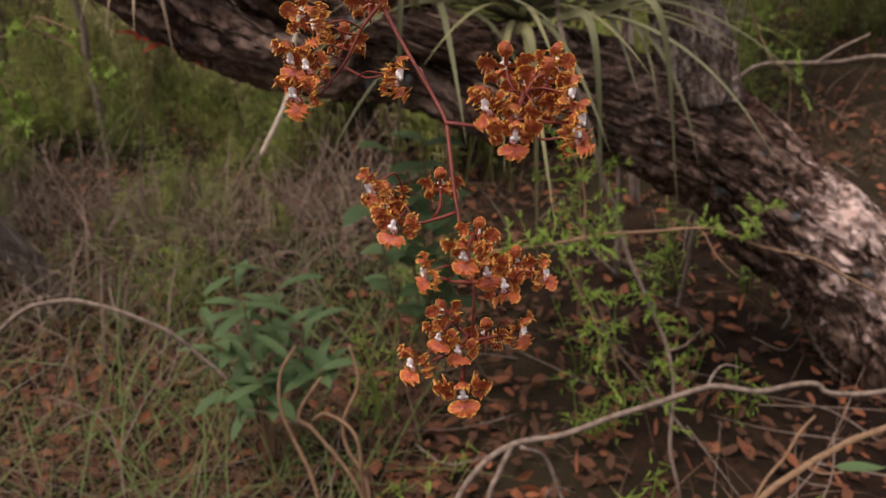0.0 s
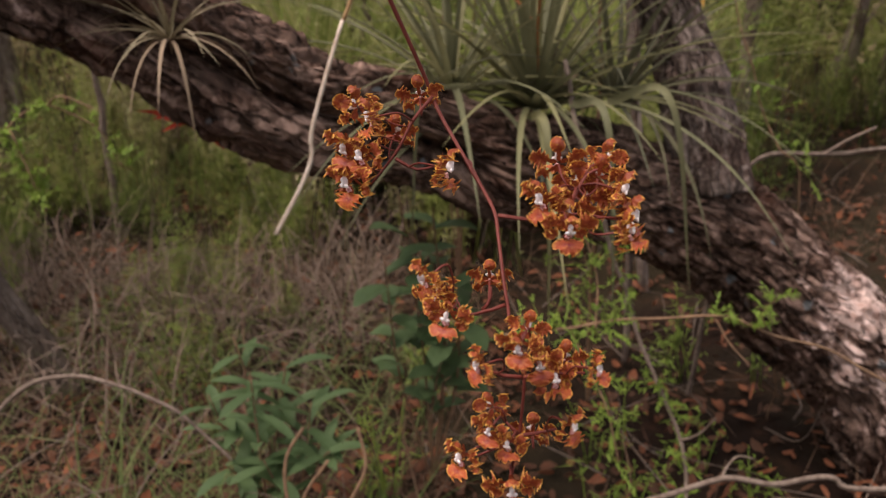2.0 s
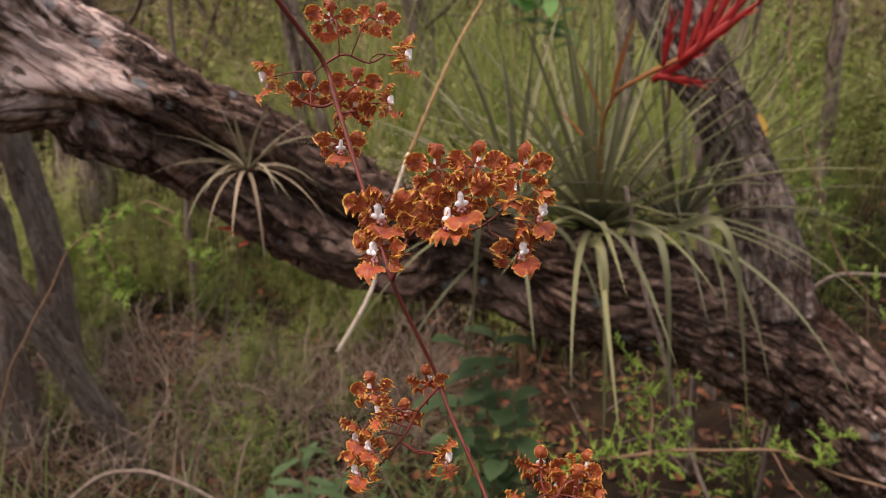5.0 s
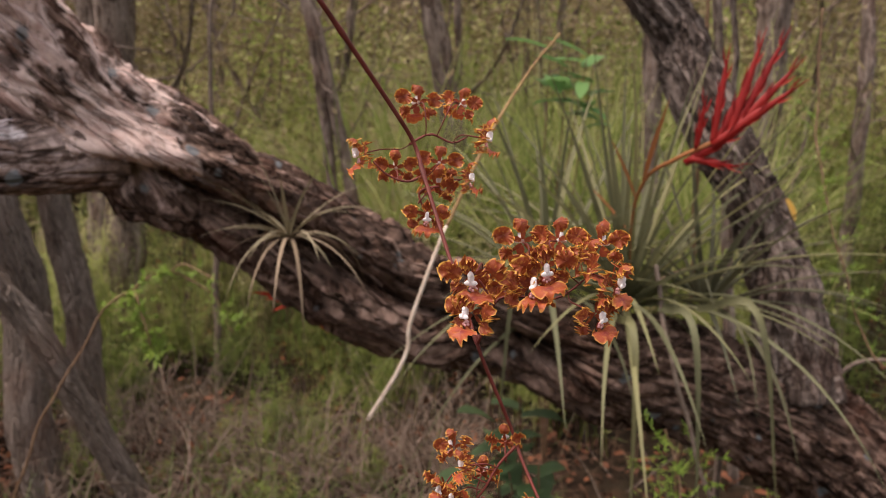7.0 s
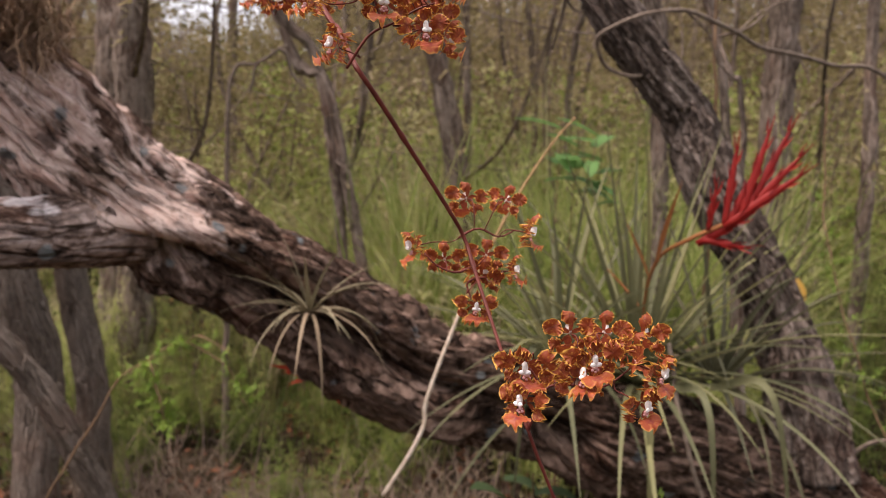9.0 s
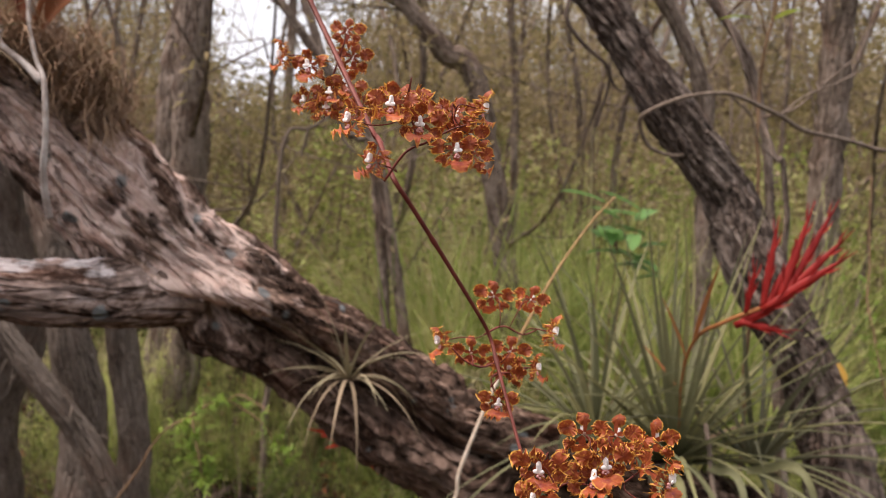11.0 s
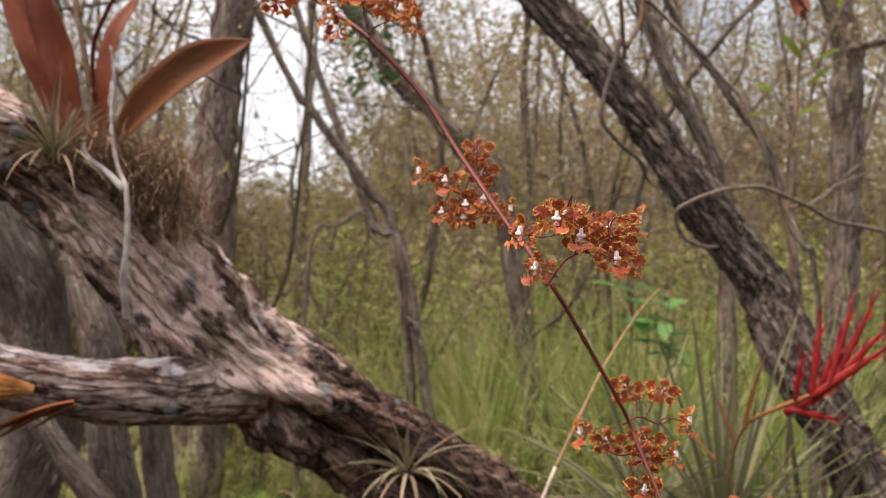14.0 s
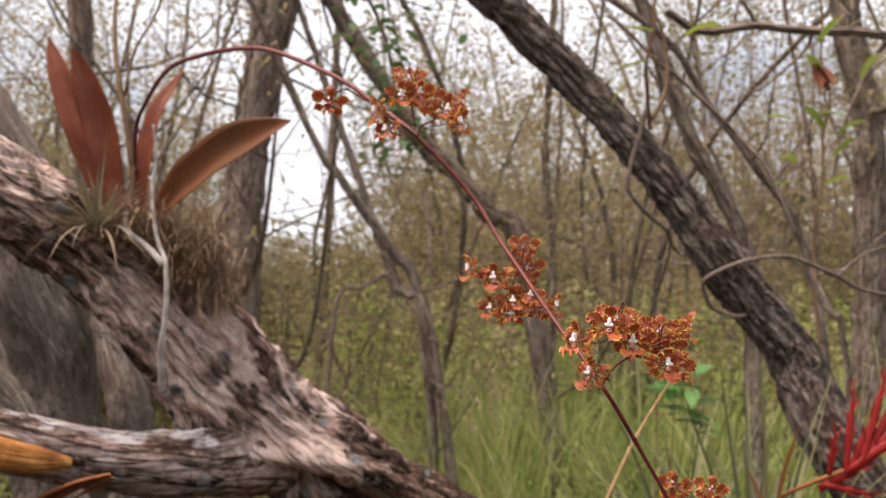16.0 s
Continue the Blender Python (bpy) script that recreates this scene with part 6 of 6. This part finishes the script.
# ---- thicket ----
def thicket():
    """Low bushes that close the woods near the ground, thinner with height; unseen ones behind the camera hold back sky
    light.
    """
    r = np.random.RandomState(91)
    leaves, green, wood = [], [], []
    for i in range(860):
        ahead = i < 720
        # those not ahead stand out of view, added to cut the sky's fill light
        a = math.pi * 0.5 + r.uniform(-0.4, 0.95) if ahead else math.pi * 0.5 + 0.33 + r.uniform(1.4, 2 * math.pi - 1.4)
        d = 6.5 + 26 * r.uniform(0, 1) ** 1.2 if ahead else r.uniform(4.5, 9)
        x, y = d * math.cos(a), d * math.sin(a)
        if ahead and vnoise(np.array([(0.42 * x, 0.42 * y, 3.0)]))[0] < 0.4:
            continue
        h = r.uniform(1.2, 2.6) if not ahead else r.uniform(1.2, 2.6) if d < 11 else r.uniform(2.4, 5.4)
        if ahead and clearing(a):
            h = min(h, 1.7 + 0.04 * d)
        n = 1500 if ahead else 300
        m = 22
        c = np.array((x, y, 0)) + np.stack([r.normal(0, 0.35 + 0.13 * h, m), r.normal(0, 0.35 + 0.13 * h, m), h * r.uniform(0.03, 1, m) ** 1.3], 1)
        p = c[r.randint(m, size=n)] + r.normal(0, 0.07 + 0.02 * h, (n, 3))
        p[:, 2] = np.abs(p[:, 2])
        size = r.uniform(0.032, 0.062, n) * (0.75 + d / 16 if ahead else 3.0)
        low = p[:, 2] < 1.35 + 0.05 * d + 0.5 * r.uniform(-1, 1)
        clear = open_sky(p)
        for keep, part_of in ((clear & low & (x > -0.62 * y), green), (clear & (~low | (x <= -0.62 * y)), leaves)):
            if keep.sum():
                part_of.append(flakes(r, p[keep], size[keep]))
        for _ in range(4 if ahead else 2):
            t = np.array((x, y, 0)) + (r.normal(0, 0.15 * h + 0.2), r.normal(0, 0.15 * h + 0.2), h * r.uniform(0.6, 1.4))
            wood.append(tube(np.array([(x, y, -0.05), 0.5 * (np.array((x, y, 0)) + t) + r.normal(0, 0.12, 3), t]), np.array([0.014, 0.009, 0.003]) * (0.8 + d / 25), 4))
    V, F, U = join(green)
    thing("thicket_undergrowth", "pale green weeds under the distant bushes", "weeds", kind="stuff", data=mesh_from("thicket_undergrowth", V, F, FERNY, U))
    V, F, U = join(leaves)
    thing("thicket_foliage", "distant brown-green bushes closing the woods, with unseen nearer ones blocking sky light", "bushes", kind="stuff", data=mesh_from("thicket_foliage", V, F, TREE_LEAF, U))
    V, F, U = join(wood)
    thing("thicket_stems", "grey-brown stems of the distant bushes", "bushes", kind="stuff", data=mesh_from("thicket_stems", V, F, TREE_BARK, U))


thicket()


# ---- twigs and leaves round the rising limb ----
twig("climbing_vine", "bare grey vine looped round the rising limb", "vine",
     [([(0.1, 2.3, 1.85), (0.061, 2.243, 1.823), (-0.003, 2.173, 1.842), (-0.021, 2.119, 1.899), (-0.002, 2.103, 1.928), (0.065, 2.127, 1.96), (0.185, 2.218, 1.975), (0.299, 2.352, 1.94), (0.451, 2.524, 1.889), (0.722, 2.743, 1.854), (1.1, 3.0, 1.7)], 0.005, 0.007),
      ([(0.185, 2.218, 1.975), (0.23, 2.25, 1.93), (0.26, 2.28, 1.86), (0.33, 2.35, 1.8)], 0.003, 0.002), ([(0.299, 2.352, 1.94), (0.36, 2.4, 2.0), (0.46, 2.45, 2.06), (0.6, 2.5, 2.15)], 0.003, 0.002)], DRY_TWIG, 51)
twig("hanging_twig", "crooked bare twig hanging from the rising limb", "twig",
     [([(-0.197, 2.2, 2.38), (-0.214, 2.106, 2.202), (-0.218, 2.088, 2.139), (-0.178, 2.107, 2.088), (-0.125, 2.154, 2.041), (-0.12, 2.18, 1.997), (-0.149, 2.198, 1.883)], 0.008, 0.003), ([(-0.125, 2.154, 2.041), (-0.105, 2.187, 1.99), (-0.079, 2.219, 1.985)], 0.004, 0.002)], DARK_TWIG, 53)
dark = twig("leafy_twig", "dark upright twig with narrow green leaves on the limb", "twig",
     [([(-0.19, 2.25, 2.34), (-0.189, 2.139, 2.486), (-0.164, 2.119, 2.618), (-0.159, 2.111, 2.755), (-0.15, 2.1, 3.0)], 0.006, 0.003), ([(-0.182, 2.22, 2.36), (-0.147, 2.244, 2.463), (-0.164, 2.228, 2.605), (-0.24, 2.186, 2.76)], 0.007, 0.003)], CURL_STEM, 55)
for i, (p, d, ln, w) in enumerate((((-0.23, 2.11, 2.46), (-0.5, -0.1, -0.85), 0.1, 0.022), ((-0.18, 2.13, 2.5), (-0.8, -0.1, -0.1), 0.09, 0.024), ((-0.17, 2.12, 2.58), (-0.8, -0.2, 0.2), 0.08, 0.022), ((-0.1, 2.25, 2.6), (0.8, 0.1, 0.5), 0.11, 0.05), ((-0.16, 2.1, 2.7), (0.7, -0.1, 0.3), 0.09, 0.03))):
    broad_leaf(p, d, ln, w, BIG_LEAF, dark, 700 + i)
twig("bare_bough", "bare grey bough crossing behind the limb", "branch",
     [([(-0.221, 2.728, 2.84), (-0.114, 2.775, 2.778), (0.062, 2.844, 2.805), (0.239, 2.916, 2.794), (0.487, 3.015, 2.796), (0.899, 3.288, 2.788), (0.95, 4.1, 2.85), (0.56, 5.15, 3.0)], 0.014, 0.022),
      ([(0.239, 2.916, 2.794), (0.2, 2.9, 2.7), (0.1, 2.85, 2.6), (0.0, 2.85, 2.55)], 0.007, 0.003), ([(0.487, 3.015, 2.796), (0.4, 3.0, 2.65), (0.33, 3.0, 2.4), (0.3, 3.0, 2.1)], 0.007, 0.003), ([(0.062, 2.844, 2.805), (0.0, 2.8, 2.9), (-0.1, 2.8, 3.0)], 0.006, 0.003)], TREE_BARK, 57)
twig("bare_sapling", "thin bare grey sapling leaning behind the limb", "sapling",
     [([(0.42, 2.74, 0.0), (0.38, 2.72, 1.2), (0.329, 2.699, 1.777), (0.296, 2.682, 1.836), (0.248, 2.708, 1.956), (0.128, 2.693, 2.254), (0.004, 2.74, 2.421), (-0.178, 2.654, 2.605), (-0.4, 2.6, 2.8)], 0.012, 0.006), ([(0.128, 2.693, 2.254), (0.2, 2.7, 2.35), (0.25, 2.7, 2.5)], 0.005, 0.002), ([(0.248, 2.708, 1.956), (0.35, 2.7, 2.0), (0.5, 2.72, 2.15)], 0.005, 0.002)], TREE_BARK, 59)
twig("bare_sapling", "thin bare grey sapling leaning behind the limb", "sapling",
     [([(0.5, 3.3, 0.0), (0.36, 3.25, 1.2), (0.276, 3.214, 1.838), (0.195, 3.159, 2.159), (0.041, 3.082, 2.375), (-0.094, 3.014, 2.571), (-0.248, 2.935, 2.807), (-0.496, 2.824, 2.978), (-0.9, 2.7, 3.3)], 0.022, 0.01), ([(0.041, 3.082, 2.375), (0.1, 3.0, 2.5), (0.12, 3.0, 2.8)], 0.006, 0.003)], TREE_BARK, 61)
twig("dead_branch", "bare grey dead branch beside the trunk", "dead branch",
     [([(0.62, 2.56, 0.0), (0.68, 2.6, 0.6), (0.742, 2.607, 0.785), (0.936, 2.651, 0.801), (1.144, 2.693, 0.809), (1.6, 2.8, 0.83)], 0.008, 0.006), ([(0.936, 2.651, 0.801), (1.0, 2.66, 0.85), (1.08, 2.67, 0.88)], 0.005, 0.003)], DRY_TWIG, 63)
sapling = twig("leafy_sapling", "young sapling with yellow-green leaves and a curled dead leaf", "sapling",
     [([(0.3, 2.47, 0.0), (0.27, 2.46, 1.3), (0.26, 2.452, 1.833), (0.249, 2.432, 2.054), (0.261, 2.423, 2.244), (0.266, 2.412, 2.434), (0.257, 2.399, 2.561), (0.25, 2.39, 2.75)], 0.008, 0.003), ([(0.255, 2.43, 2.15), (0.2, 2.4, 2.25), (0.15, 2.38, 2.22)], 0.003, 0.0015), ([(0.265, 2.415, 2.3), (0.31, 2.43, 2.36), (0.37, 2.44, 2.5)], 0.003, 0.0015)], CURL_STEM, 65, 0.03)
for i, (p, d, w) in enumerate((((0.3, 2.43, 2.34), (0.8, -0.2, 0.7), 0.04), ((0.29, 2.43, 2.28), (0.6, -0.2, 0.6), 0.04), ((0.21, 2.4, 2.2), (-0.9, -0.1, 0.1), 0.025), ((0.26, 2.41, 2.36), (-0.4, -0.3, 0.6), 0.035), ((0.36, 2.44, 2.5), (0.4, -0.2, 0.9), 0.04),
                               ((0.19, 2.39, 2.26), (-0.3, -0.5, 0.2), 0.035), ((0.18, 2.39, 2.38), (-0.7, -0.2, 0.3), 0.02), ((0.26, 2.41, 2.4), (0.5, -0.5, -0.1), 0.04), ((0.27, 2.42, 2.2), (0.5, -0.4, 0.2), 0.035), ((0.26, 2.4, 2.5), (-0.5, -0.3, 0.8), 0.04), ((0.25, 2.4, 2.6), (0.5, -0.2, 0.8), 0.04))):
    broad_leaf(p, d, 0.085, w, BIG_LEAF, sapling, 720 + i)
for d in ((0.25, -0.1, -0.95), (0.4, -0.3, -0.85), (0.1, -0.3, -0.9)):
    V, F, U = ribbons(np.array([(0.24, 2.395, 2.535)]), np.array([d]), 0.09, 0.04, -0.6, 8, fold=0.9, wide=0.5)
    part("dead_leaf", mesh_from("dead_leaf", V, F, DEAD_LEAF, U), sapling, "curled red-brown dead leaf")
bough = twig("leafy_bough", "hanging bough with small round dark green leaves", "branch",
     [([(-2.4, 3.9, 3.75), (-1.709, 2.95, 3.3), (-1.449, 2.758, 3.092), (-1.322, 2.824, 2.876), (-1.277, 2.859, 2.635), (-1.243, 2.888, 2.415)], 0.02, 0.004), ([(-1.4, 2.78, 3.0), (-1.25, 2.8, 3.0), (-1.12, 2.82, 2.95)], 0.005, 0.002), ([(-1.31, 2.83, 2.82), (-1.42, 2.83, 2.75), (-1.5, 2.84, 2.65)], 0.004, 0.002)], TREE_BARK, 67)
r = np.random.RandomState(68)
for i in range(120):
    u = r.uniform(0, 1)
    p = np.array((-1.34, 2.8, 2.98)) * (1 - u) + np.array((-1.25, 2.88, 2.45)) * u + r.normal(0, 0.085, 3) * (1.25 - 0.6 * u)
    broad_leaf(p, rand_dirs(r, 1, -0.5, 0.5)[0], 0.06 * r.uniform(0.7, 1.2), 0.034, SHRUB, bough, 800 + i)
twig("dead_branch", "pale bare broken branch among the bushes", "dead branch",
     [([(-1.86, 3.44, 0.0), (-1.83, 3.45, 1.5), (-1.807, 3.458, 1.844), (-1.708, 3.495, 1.889), (-1.586, 3.537, 1.979)], 0.018, 0.008), ([(-1.62, 3.53, 1.96), (-1.585, 3.541, 1.934), (-1.559, 3.558, 1.842), (-1.504, 3.584, 1.786)], 0.012, 0.006), ([(-1.708, 3.495, 1.889), (-1.744, 3.49, 1.754)], 0.008, 0.005)], DRY_TWIG, 69)
leafy_vine = twig("hanging_vine", "thin yellow-green vine with feathery leaflets beside the limb", "vine",
     [([(0.57, 2.75, 1.8), (0.584, 2.693, 1.506), (0.606, 2.514, 1.297), (0.684, 2.454, 1.082), (0.759, 2.409, 0.91), (0.83, 2.4, 0.81), (0.85, 2.42, 0.4), (0.86, 2.45, 0.0)], 0.003, 0.002)], CURL_STEM, 71, 0.03)
sprigs(leafy_vine, [[(0.584, 2.693, 1.506), (0.606, 2.514, 1.297), (0.684, 2.454, 1.082), (0.759, 2.409, 0.91), (0.856, 2.395, 0.81)]], 42, 0.018, SPRIG, 72, 0.07)
fallen = thing("fallen_leaf", "single yellow fallen leaf caught on the limb", "leaf", place=(0.48, 2.166, 1.344))
V, F, U = ribbons(np.array([(0.48, 2.166, 1.344)]), np.array([(0.45, -0.2, -0.85)]), 0.058, 0.038, 0.1, 8, fold=0.3, wide=0.5)
part("blade", mesh_from("blade", V, F, YELLOW_LEAF, U), fallen)
